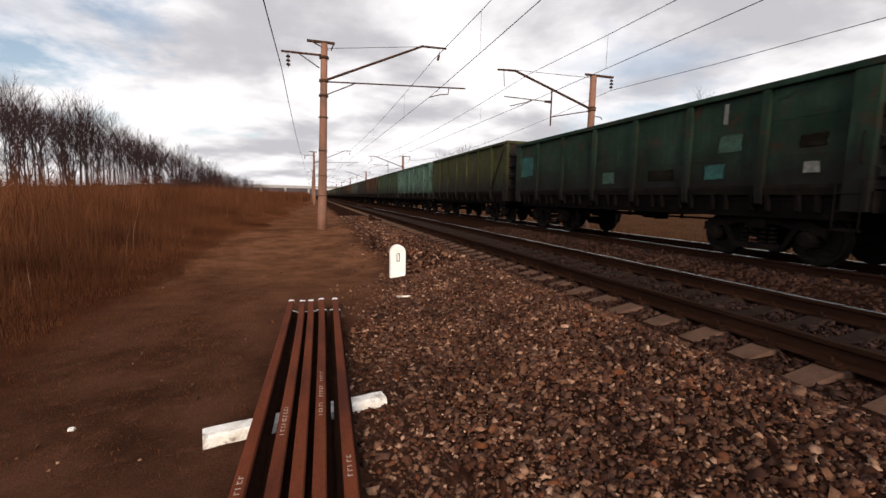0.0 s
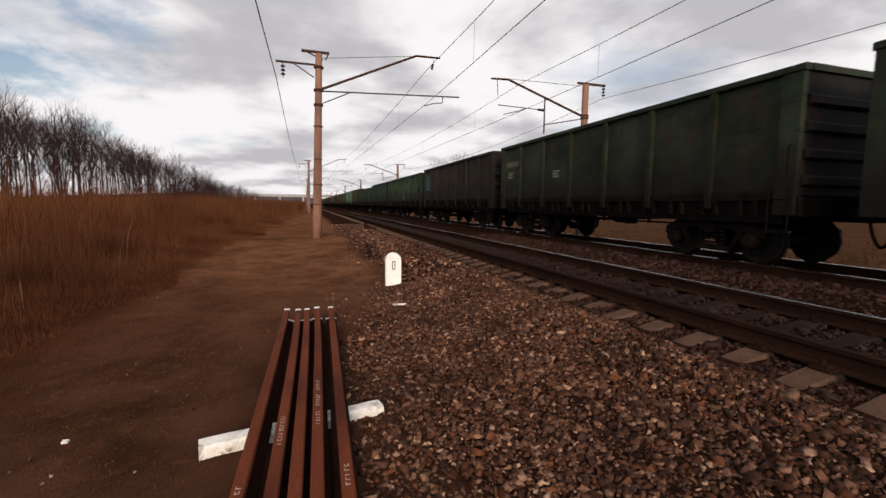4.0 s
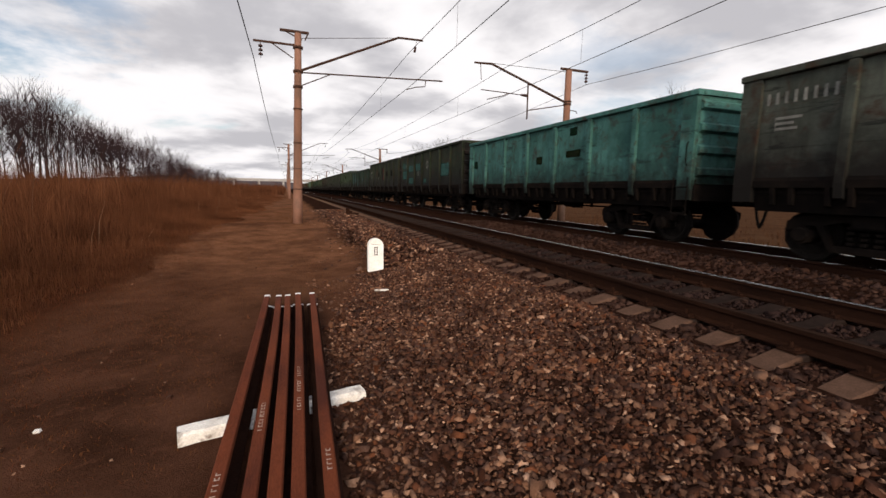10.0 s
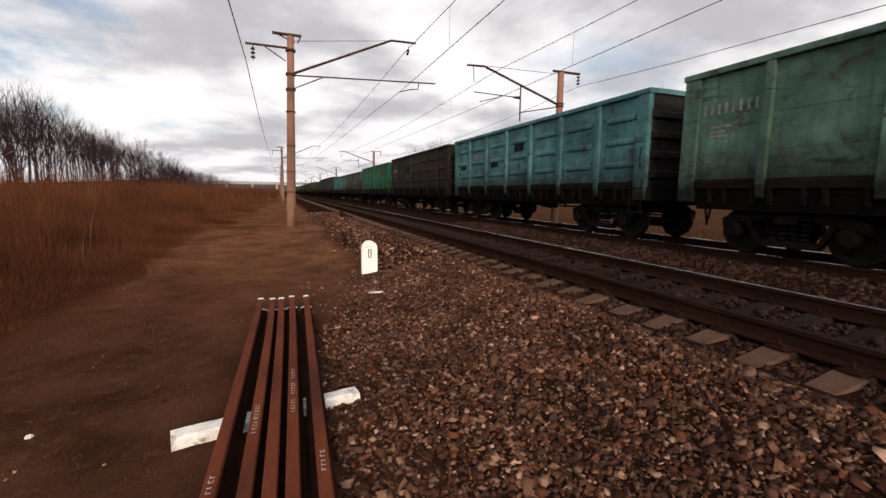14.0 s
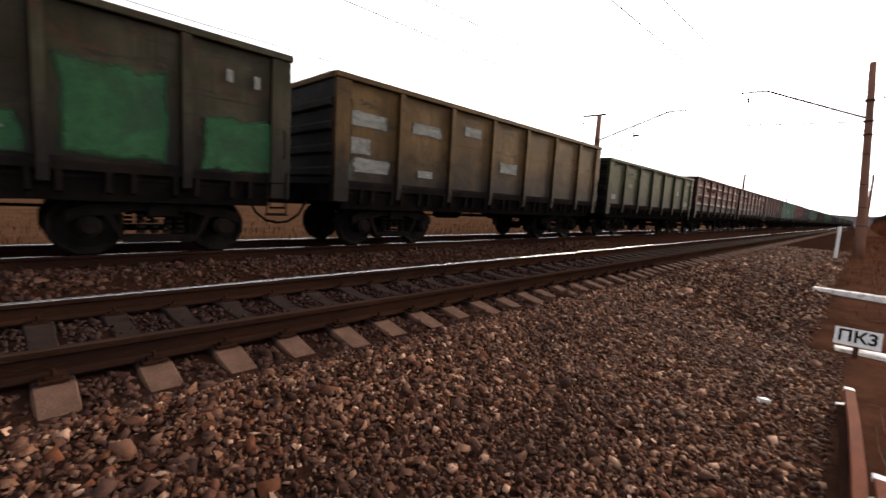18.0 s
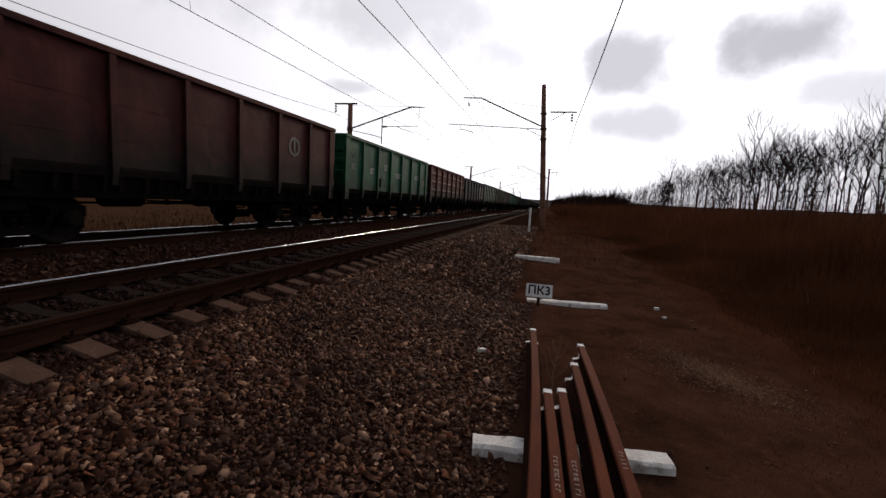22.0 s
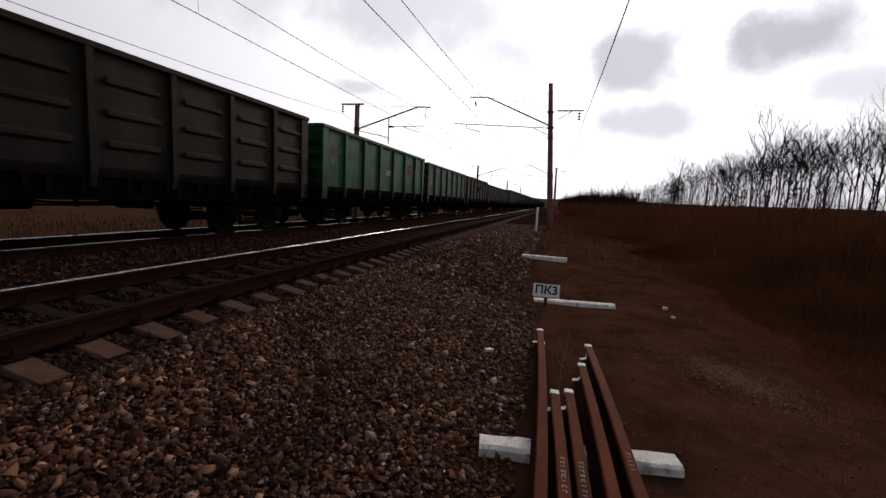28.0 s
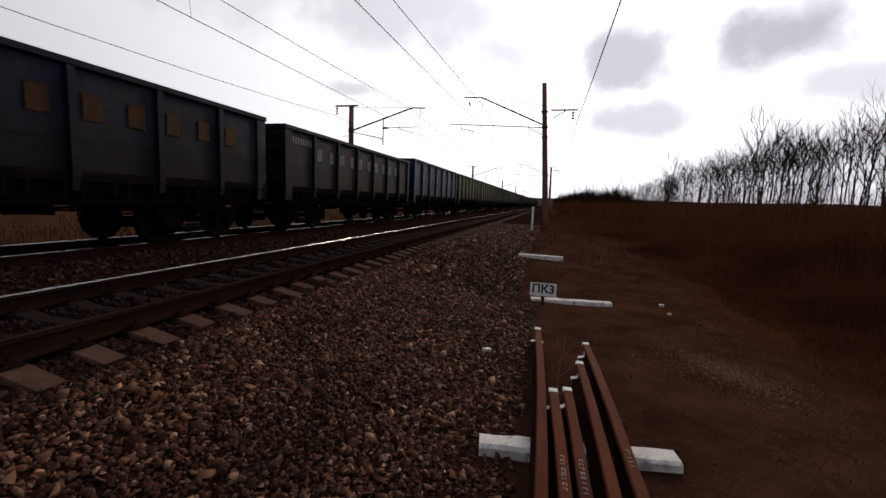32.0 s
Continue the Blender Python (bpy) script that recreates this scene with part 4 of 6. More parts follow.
TONES = {"teal": (0.10, 0.30, 0.265), "teal_blue": (0.125, 0.335, 0.345), "pale_green": (0.150, 0.285, 0.215), "bright_green": (0.008, 0.165, 0.072), "green": (0.022, 0.12, 0.055), "dark_green": (0.022, 0.062, 0.036), "olive": (0.080, 0.088, 0.026),
             "moss": (0.055, 0.100, 0.044), "dark_olive": (0.035, 0.051, 0.026), "dark_brown": (0.037, 0.029, 0.019), "rust": (0.125, 0.052, 0.017), "oxide": (0.150, 0.022, 0.020), "dark_oxide": (0.098, 0.018, 0.016), "grey": (0.125, 0.142, 0.115),
             "slate": (0.045, 0.055, 0.062), "navy": (0.02, 0.03, 0.06), "blue": (0.016, 0.05, 0.15), "lime": (0.12, 0.19, 0.035), "pale": (0.36, 0.36, 0.33), "cream": (0.30, 0.30, 0.20), "sky_patch": (0.09, 0.20, 0.22), "mint_patch": (0.048, 0.150, 0.066), "khaki": (0.26, 0.25, 0.12), "khaki_brown": (0.165, 0.088, 0.022), "drab": (0.056, 0.047, 0.022),
             # the last tone is near-black: coal dirt with the end walls' shade painted in
             "white": (0.6, 0.6, 0.58), "orange": (0.24, 0.105, 0.045), "red": (0.35, 0.03, 0.03), "black": (0.015, 0.015, 0.015), "soot_shade": (0.016, 0.014, 0.0125)}


NAMES = {"teal": "teal", "teal_blue": "pale blue-green", "pale_green": "pale grey-green", "bright_green": "bright green", "green": "green", "dark_green": "dark green", "olive": "olive green", "moss": "moss green", "dark_olive": "dark olive",
         "dark_brown": "dark brown", "rust": "rust-brown", "oxide": "dark red", "dark_oxide": "dark red-brown", "grey": "grey", "slate": "dark slate grey", "navy": "navy blue", "blue": "blue", "khaki_brown": "olive-brown", "drab": "drab brown", "lime": "yellow-green"}
WAGONS, WHEELSETS = [], []


def build_wagon(k, tone, ribbed, extras):
    clean = "clean" if tone in ("bright_green", "green", "blue", "lime") else "grimy"
    w = empty("goods_wagon", pose(SP + GAUGE / 2, 0, ZT), "%s open goods wagon with %s %s steel sides" % (NAMES[tone], clean, "ribbed" if ribbed else "flat"), "railway wagon", "wagons of the goods train")
    WAGONS.append((k, w))
    WM = LOW if k in LOW_SIDED else MID if k in MID_SIDED else HIGH
    p = paint(tone)
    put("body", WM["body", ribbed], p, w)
    put("floor", WM["floor"], M_steel_dark, w)
    # most end walls are painted near-black, for coal dirt and for their shade
    q = p if tone in ("bright_green", "green", "pale_green", "blue", "lime", "teal") else paint("soot_shade")
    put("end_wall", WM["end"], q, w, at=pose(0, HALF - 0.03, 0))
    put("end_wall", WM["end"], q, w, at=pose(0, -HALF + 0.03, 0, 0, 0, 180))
    put("top_rail", WM["top"], p, w)
    for turn in (0, 180):
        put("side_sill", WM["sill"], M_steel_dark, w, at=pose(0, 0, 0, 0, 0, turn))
        for i, y in enumerate(POSTS):
            if 0 < i < 7:
                put("post", WM["post"], p, w, at=pose(0, y, 0, 0, 0, turn))
            else:
                put("corner_post", WM["corner"], p, w, at=pose(0, y + (0.17 if i == 0 else -0.17), 0, 0, 0, turn))
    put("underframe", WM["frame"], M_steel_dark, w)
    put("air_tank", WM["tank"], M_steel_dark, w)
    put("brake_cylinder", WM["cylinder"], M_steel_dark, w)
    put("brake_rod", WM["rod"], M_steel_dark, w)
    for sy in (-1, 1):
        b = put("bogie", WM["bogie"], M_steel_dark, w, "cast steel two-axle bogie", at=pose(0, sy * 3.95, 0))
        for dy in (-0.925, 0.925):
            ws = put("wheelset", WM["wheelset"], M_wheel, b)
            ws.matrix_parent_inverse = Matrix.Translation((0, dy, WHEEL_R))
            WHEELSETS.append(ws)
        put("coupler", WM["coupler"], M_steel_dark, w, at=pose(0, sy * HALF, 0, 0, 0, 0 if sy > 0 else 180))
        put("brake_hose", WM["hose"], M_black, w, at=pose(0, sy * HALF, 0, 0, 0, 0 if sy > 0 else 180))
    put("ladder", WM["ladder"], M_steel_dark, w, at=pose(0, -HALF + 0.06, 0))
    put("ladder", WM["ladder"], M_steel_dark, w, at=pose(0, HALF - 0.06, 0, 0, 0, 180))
    for n_extra, e in enumerate(extras):
        kind, col, y, z = e[:4]
        sy, sz = (e[4], e[5]) if len(e) > 5 else (1, 1)
        if ribbed and kind == "number":         # signs stand on the plain sheet between the ribs
            z = 2.60
        if ribbed and kind == "ring":
            z, sy, sz = 2.72, 0.62, 0.62
        if kind == "number":
            for i in range(8):
                put("number_bar", WM["bar"], marking(col), w, at=pose(-0.0012 * n_extra, y - i * 0.145, z))
            continue
        nm = {"lines": "small_lettering", "patch": "paint_patch", "ring": "emblem_ring", "flag": "emblem", "crescent": "emblem", "letters": "lettering_bar", "brace": "diagonal_brace"}[kind]
        o = put(nm, WM["patch" if kind == "letters" else kind], paint(col) if kind == "brace" else patch_paint(col) if kind in ("patch", "letters") else marking(col), w, at=Matrix.Translation((-0.0012 * n_extra, y, z)) @ Matrix.Diagonal((1, sy, sz, 1)))
        if kind == "patch":
            tagged(o, "patch of newer %s paint" % {"sky_patch": "pale blue", "mint_patch": "green", "pale": "pale grey", "cream": "cream"}.get(col, NAMES.get(col, col)))
    return w


def panel_y(i):
    """Middle of the i-th of seven panels, counted from the wagon's leading end."""
    return HALF - BODY * (i + 0.5) / 7


NUM = [("number", "pale", HALF - 0.45, 2.72), ("lines", "pale", HALF - 0.6, 2.45), ("lines", "pale", panel_y(2) + 0.2, 2.3)]


def patches(seed, cols, n, big=1.0):
    r = random.Random(seed)
    out = []
    for _ in range(n):
        i = r.randrange(7)
        out.append(("patch", r.choice(cols), panel_y(i) + r.uniform(-0.25, 0.25), r.choice((1.75, 2.2, 2.3, 2.85, 2.95)), r.uniform(0.5, 1.1) * big, r.uniform(0.22, 0.5) * big))
    return out


def word(cols, z, first, n, wide=0.40, high=0.52):
    """A row of plain worn bars where a name is painted."""
    return [("letters", cols[i % len(cols)], panel_y(first) + 0.45 - i * 0.84, z + 0.22, wide, high) for i in range(n)]


TRAIN = {
    0: ("dark_green", False, patches(40, ["dark_brown", "teal", "pale_green"], 6, 0.9) + [("patch", "teal", panel_y(0), 2.35, 1.2, 0.9), ("patch", "pale", panel_y(5), 2.9, 0.12, 0.5), ("patch", "pale", panel_y(6), 1.75, 0.3, 0.22)]),
    1: ("dark_green", False, [("brace", "soot_shade", -HALF + 0.40, 0.0), ("patch", "khaki", -HALF + 0.18, 2.35, 0.34, 1.9), ("patch", "khaki", HALF - 0.18, 2.3, 0.3, 1.6)]),
    2: ("moss", False, patches(2, ["dark_green", "pale_green"], 6) + [("patch", "pale_green", panel_y(4), 2.6, 1.2, 0.9)]),
    3: ("dark_brown", False, [("patch", "sky_patch", panel_y(0), 2.6, 1.3, 1.2)]),
    4: ("dark_olive", False, NUM), 5: ("dark_olive", True, NUM), 6: ("moss", True, [("patch", "cream", panel_y(3), 2.2, 1.0, 0.4)] + patches(6, ["olive", "pale_green"], 4)),
    7: ("dark_green", False, [("patch", "teal", panel_y(0), 2.4, 1.1, 1.5), ("patch", "sky_patch", panel_y(1), 2.3, 1.2, 0.8), ("crescent", "black", panel_y(3), 2.55, -1, 1.1), ("crescent", "orange", panel_y(3) - 0.25, 2.5, 1, 0.9)] + patches(7, ["sky_patch", "teal"], 5)),
    8: ("dark_olive", False, NUM + [("crescent", "black", panel_y(3), 2.55, -1, 1.2), ("crescent", "red", panel_y(3) - 0.25, 2.5, 1, 1.0), ("letters", "soot_shade", panel_y(2), 2.5, 0.45, 0.5), ("letters", "soot_shade", panel_y(4), 2.5, 0.45, 0.5), ("letters", "soot_shade", panel_y(5), 2.5, 0.45, 0.5)]),
    9: ("dark_olive", False, NUM + [("patch", "teal", panel_y(i) + d, z, a, b) for i, d, z, a, b in ((0, 0, 2.2, 1.5, 0.7), (0, 0.2, 2.85, 1.0, 0.5), (1, 0, 2.6, 1.4, 0.5), (2, 0.1, 2.65, 1.2, 0.5), (5, 0, 2.3, 1.5, 0.8), (1, 0, 1.8, 1.3, 0.45), (3, 0.2, 1.75, 0.6, 0.3))] + [("ring", "pale", panel_y(3) - 0.2, 2.7, 0.8, 0.8)]),
    10: ("teal", False, patches(10, ["dark_green", "dark_olive"], 4, 0.8)), 11: ("grey", False, NUM + [("flag", "oxide", panel_y(3), 2.6, 0.8, 1.3), ("patch", "black", panel_y(2) + 0.1, 2.35, 0.5, 0.6), ("patch", "pale", panel_y(1), 2.4, 0.5, 0.3)]),
    12: ("bright_green", False, NUM + [("lines", "white", panel_y(1), 2.4), ("lines", "white", panel_y(2), 2.9), ("flag", "red", panel_y(5), 2.75, 1.0, 1.1), ("patch", "black", panel_y(1) - 0.4, 1.8, 0.5, 0.4), ("lines", "white", panel_y(3), 2.5, 2.4, 1.2)]),
    13: ("dark_brown", True, NUM + [("patch", "dark_green", panel_y(2), 2.65, 0.9, 0.35)]), 14: ("teal_blue", True, [("number", "pale", panel_y(1) + 0.6, 2.75)] + patches(14, ["slate"], 3)),
    15: ("pale_green", False, NUM), 16: ("dark_brown", False, NUM), 17: ("pale_green", True, [("number", "white", HALF - 0.4, 2.6)]),
    18: ("rust", False, [("patch", "khaki", panel_y(i), z, a, 0.32) for i, z, a in ((0, 2.55, 1.1), (1, 2.6, 1.1), (2, 2.6, 1.2), (0, 1.75, 1.0), (1, 1.75, 0.8), (5, 2.95, 1.3), (2, 1.72, 0.3))] + [("patch", "pale", panel_y(3) - 0.2, 2.5, 0.4, 0.16)]),
    19: ("drab", False, [("number", "pale", HALF - 0.45, 2.42)] + [("patch", "mint_patch", panel_y(i) + d, z, a, b) for i, d, z, a, b in ((0, 0, 2.55, 1.6, 0.75), (0, 0, 1.78, 1.6, 0.75), (1, 0.25, 2.58, 1.2, 1.0), (2, 0, 2.5, 1.45, 0.95), (3, 0, 2.25, 1.5, 1.6), (4, 0, 1.72, 1.55, 0.6), (5, 0.05, 2.15, 1.45, 1.5),
         (6, 0, 1.88, 1.4, 1.0), (1, 0.4, 1.72, 0.8, 0.55), (3, -0.1, 1.62, 1.5, 0.35))] + [("patch", "sky_patch", panel_y(i) + d, z, a, b) for i, d, z, a, b in ((0, 0.5, 3.0, 0.5, 0.4), (0, -0.15, 2.2, 1.05, 0.3), (1, -0.45, 2.75, 0.55, 0.75), (1, 0.5, 2.6, 0.5, 0.4), (1, -0.1, 2.12, 0.45, 0.32), (4, 0.3, 2.75, 0.4, 0.55), (4, 0.35, 2.3, 0.5, 0.32))]
         + [("patch", "pale", panel_y(i) + d, z, a, b) for i, d, z, a, b in ((1, 0.45, 1.82, 0.5, 0.28), (2, 0.4, 1.8, 0.4, 0.3), (2, 0.4, 2.14, 0.65, 0.08), (6, 0.2, 3.0, 0.12, 0.25), (6, -0.25, 2.98, 0.12, 0.25))] + [("flag", "rust", panel_y(0) - 0.1, 3.1, 0.7, 0.4), ("lines", "pale", panel_y(0) + 0.4, 1.95), ("lines", "pale", panel_y(4) + 0.1, 1.75, 1.4, 0.8)]),
    20: ("khaki_brown", False, [("patch", "pale", panel_y(i) + d, z, a, b) for i, d, z, a, b in ((0, 0, 2.75, 1.1, 0.35), (0, 0.2, 2.2, 0.6, 0.4), (0, -0.1, 1.8, 1.1, 0.35), (1, 0, 2.8, 1.1, 0.3), (2, 0, 3.0, 0.8, 0.3), (1, 0, 1.75, 0.6, 0.2), (3, 0, 2.2, 1, 0.35))] + [("patch", "olive", HALF - 0.25, 2.4, 0.35, 1.7), ("patch", "teal", HALF - 0.25, 1.65, 0.35, 0.4)]),
    21: ("olive", False, [("number", "pale", panel_y(1) + 0.6, 2.72)] + patches(21, ["pale", "cream"], 7, 0.7)),
    22: ("dark_oxide", True, [("number", "pale", panel_y(0) + 0.4, 2.72)] + patches(22, ["oxide"], 5)), 23: ("dark_oxide", True, [("patch", "oxide", panel_y(1), 2.68, 1.4, 0.5), ("number", "pale", panel_y(1) + 0.6, 2.6), ("ring", "pale", panel_y(5), 2.2)]),
    24: ("dark_oxide", False, [("number", "pale", HALF - 0.4, 2.7), ("ring", "pale", panel_y(5), 2.6)]),
    25: ("bright_green", False, NUM + [("lines", "white", panel_y(1), 2.4), ("lines", "white", panel_y(2), 2.7, 1.3, 1.2), ("patch", "black", panel_y(2) + 0.55, 1.85, 0.55, 0.5), ("lines", "white", panel_y(3), 2.4, 2, 1), ("lines", "white", panel_y(5), 2.5, 2, 1), ("patch", "pale", panel_y(6), 2.2, 0.7, 0.5)]),
    26: ("oxide", True, [("number", "pale", panel_y(0) + 0.5, 2.7), ("ring", "pale", panel_y(5), 2.75)]),
    27: ("navy", False, word(["white", "pale"], 2.4, 1, 7, 0.26, 0.34) + [("patch", "pale", panel_y(5), 2.3, 1.35, 1.7), ("patch", "pale", panel_y(6), 2.3, 1.2, 1.7)]), 28: ("green", True, patches(28, ["pale_green"], 3)), 29: ("dark_olive", False, [("lines", "pale", panel_y(5), 2.7, 2, 2)]),
    30: ("dark_brown", True, [("number", "pale", panel_y(0) + 0.5, 2.6)]), 31: ("bright_green", False, NUM + [("lines", "white", panel_y(3), 2.4, 2, 1), ("flag", "red", panel_y(5), 2.7, 0.9, 1)]), 32: ("green", False, [("lines", "white", panel_y(0), 2.3)]),
    33: ("dark_brown", False, word(["rust"], 2.35, 1, 8) + [("patch", c, panel_y(i) + d, z, a, b) for c, i, d, z, a, b in (("pale", 1, 0.3, 2.55, 0.35, 0.5), ("red", 1, 0.1, 2.3, 0.5, 0.35), ("pale", 2, 0.0, 2.5, 0.3, 0.55), ("navy", 3, 0.2, 2.4, 0.7, 0.5), ("pale", 4, 0.1, 2.3, 0.3, 0.4), ("pale", 5, -0.2, 2.5, 0.25, 0.5))]), 34: ("navy", False, [("patch", "blue", panel_y(0), 2.2, 1.2, 1.2), ("number", "white", HALF - 0.5, 2.8)] + word(["orange"], 2.35, 1, 11)), 35: ("navy", False, [("number", "white", HALF - 0.5, 2.8)] + word(["pale"], 2.35, 1, 10)),
    36: ("blue", False, word(["pale"], 2.35, 1, 10)), 37: ("lime", False, NUM), 38: ("lime", False, NUM), 39: ("dark_olive", False, NUM),
    -1: ("olive", False, [("brace", "soot_shade", -HALF + 0.25, 0.0)]), -2: ("pale_green", False, NUM), -3: ("moss", False, NUM), -4: ("rust", False, NUM), -5: ("dark_brown", False, NUM), -6: ("grey", False, NUM),
}


def build_train():
    r = random.Random(5)
    pool = ["dark_brown", "dark_olive", "moss", "rust", "dark_oxide", "slate", "grey", "dark_green", "olive"]
    for k in range(-22, 56):
        tone, ribbed, extras = TRAIN.get(k, (r.choice(pool), r.random() < 0.4, NUM))
        build_wagon(k, tone, ribbed, extras)


build_train()


M_straw_stalk = surface("pale_dead_stalk", (0.17, 0.115, 0.078), (0.25, 0.175, 0.115), 0.9, 0.0, 9.0, 60, 0.0)
M_chalk = surface("faded_chalk", (0.34, 0.27, 0.23), (0.20, 0.13, 0.10), 0.9, 0.0, 30.0, 90, 0.0)
# rust darkened by the shade that lies in the gaps between the spare rails
M_rail_shade = surface("shaded_rail_rust", (0.022, 0.011, 0.008), (0.034, 0.016, 0.011), 0.9, 0.0, 4.0, 60, 0.4)

# ---------------------------------------------------------------- overhead line
POLE_STEP = 44.7


def insulator(s, x, y, z, n=3, r=0.085, gap=0.15):
    """A string of porcelain discs that hangs down from z."""
    for i in range(n):
        c = z - gap * (i + 0.5)
        s.tube([(x, y, c + 0.05), (x, y, c + 0.02), (x, y, c - 0.035), (x, y, c - 0.05)], [0.03, r * 0.8, r, 0.03], 8)
    s.tube([(x, y, z + 0.05), (x, y, z - gap * n - 0.06)], 0.012, 5)


def near_pole(y, top, lean, detail=True, head=True):
    """A round concrete mast on the verge with a long bracket over the near track."""
    x = -3.80
    foot = float(level(x, y))
    p = empty("catenary_pole", pose(x, y, 0), "tall tapered concrete catenary pole with a rusty steel bracket and insulators", "catenary pole", "poles along the near track")
    n = 8
    put("mast", Shape().tube([(lean * (z - foot) / 7.3, 0, z) for z in np.linspace(foot - 0.3, top, n)], list(np.linspace(0.185, 0.125, n)), 14).mesh("mast", True), M_concrete, p)
    at = lambda z: lean * (z - foot) / 7.3
    if head:
        s = Shape().box(-0.65, 0.40, -0.05, 0.05, top + 0.02, top + 0.10)
        s.tube([(-0.45, 0, top + 0.03), (at(top) - 0.05, 0, top - 0.22)], 0.025, 5).tube([(0.36, 0, top + 0.03), (at(top) + 0.05, 0, top - 0.22)], 0.025, 5)
        put("pole_head", s, M_steel_brown, p, at=pose(at(top), 0, 0))
    for z in (5.05, 5.62, 6.5):
        put("clamp_band", Shape().tube([(at(z), 0, z - 0.04), (at(z), 0, z + 0.04)], 0.19, 12), M_steel_brown, p)
    s = Shape()
    s.tube([(0.22, 0, 5.65), (4.15, 0, 7.38), (5.2, 0, 7.40)], [0.05, 0.045, 0.04], 6)
    put("bracket", s, M_steel_brown, p, "angled steel bracket arm")
    s = Shape()
    s.tube([(0.22, 0, 5.60), (6.1, 0, 5.85)], 0.028, 6)
    s.tube([(0.20, 0, 5.08), (1.35, 0, 5.62)], 0.022, 5)
    put("strut", s, M_steel_brown, p, "thin horizontal strut")
    put("stay_wire", Shape().tube([(at(6.9), 0, 6.85), (4.1, 0, 7.36)], 0.012, 4), M_wire, p)
    s = Shape()
    s.tube([(5.35, 0, 5.80), (5.32, 0, 5.55), (4.95, 0, 5.50), (4.5, 0, 5.36)], 0.022, 5)
    put("steady_arm", s, M_steel_brown, p)
    s = Shape().box(-1.40, 0.08, -0.03, 0.03, 6.55, 6.62)
    s.tube([(-0.75, 0, 6.56), (0.0, 0, 6.10)], 0.022, 5)
    put("cross_arm", s, M_steel_brown, p)
    s = Shape()
    insulator(s, -1.15, 0, 6.50)
    put("insulator_string", s, M_insulator, p)
    s = Shape()
    s.tube([(4.93, 0, 7.32), (4.86, 0, 7.05)], 0.012, 4)
    s.tube([(4.88, 0, 7.12), (4.84, 0, 6.90)], [0.05, 0.05], 6)
    put("hanger_insulator", s, M_insulator, p)
    if detail:
        for z in (1.1, 1.9, 2.9, 4.2):
            put("steel_hoop", Shape().tube([(at(z), 0, z), (at(z), 0, z + 0.03)], 0.19, 12), M_steel_brown, p)
    return p


def far_pole(y):
    """A mast beyond the second track with its bracket towards the rails."""
    x, foot, top = 8.75, float(level(8.75, y)), 6.98
    p = empty("catenary_pole", pose(x, y, 0), "round concrete catenary pole behind the train, with bent steel bracket", "catenary pole", "poles along the far track")
    put("mast", Shape().tube([(0, 0, z) for z in np.linspace(foot - 0.3, top, 6)], list(np.linspace(0.19, 0.15, 6)), 14).mesh("mast", True), M_concrete, p)
    s = Shape().box(-0.45, 1.10, -0.05, 0.05, top, top + 0.09)
    put("cross_arm", s, M_steel_brown, p)
    s = Shape()
    insulator(s, 1.02, 0, 6.95)
    put("insulator_string", s, M_insulator, p)
    s = Shape().tube([(-0.15, 0, 5.50), (-4.1, 0, 6.83), (-4.95, 0, 6.80)], [0.055, 0.05, 0.04], 6)
    put("bracket", s, M_steel_brown, p, "bent steel bracket arm")
    put("stay_wire", Shape().tube([(-0.1, 0, 6.9), (-4.0, 0, 6.86)], 0.012, 4), M_wire, p)
    s = Shape().tube([(-2.2, 0, 6.20), (-2.2, 0, 4.55)], 0.035, 6)
    s.tube([(-0.15, 0, 5.36), (-2.2, 0, 4.95)], 0.025, 5)
    put("hanger_post", s, M_steel_brown, p)
    s = Shape().tube([(-2.2, 0, 5.62), (-4.6, 0, 5.68)], 0.022, 5)
    s.tube([(-3.2, 0, 5.64), (-3.5, 0, 5.50), (-4.3, 0, 5.28)], 0.02, 5)
    put("steady_arm", s, M_steel_brown, p)
    s = Shape().tube([(-2.25, 0, 5.62), (-2.55, 0, 5.62)], [0.07, 0.05], 8)
    put("post_insulator", s, M_insulator, p)
    s = Shape().tube([(-4.65, 0, 6.78), (-4.60, 0, 6.10)], 0.016, 5)
    put("hanger_insulator", s, M_insulator, p)
    for z in (5.40, 5.52):
        put("clamp_band", Shape().tube([(0, 0, z - 0.03), (0, 0, z + 0.03)], 0.20, 12), M_steel_brown, p)
    put("hook", Shape().tube([(0.1, 0, 5.15), (0.55, 0, 5.12), (0.6, 0, 5.0)], 0.02, 5), M_steel_brown, p)
    return p


def wire(name, points, r, label, droppers=None):
    w = empty(name, pose(0, 0, 0), label, "overhead wire")
    put("conductor", Shape().tube(points, r, 5), M_wire, w)
    for a, b in droppers or ():
        put("dropper", Shape().tube([a, b], 0.0045, 4), M_wire, w)


def span_points(x, z_pole, sag, phase, reach=7, zig=0.0):
    """A wire from mast to mast; zig: how far it is pulled aside at every other mast."""
    pts = []
    for i in range(-reach, reach):
        y0 = phase + i * POLE_STEP
        for k in range(8):
            u = k / 8
            pts.append((x - zig * (u if i % 2 == 0 else 1 - u), y0 + POLE_STEP * u, z_pole - sag * 4 * u * (1 - u)))
    return pts


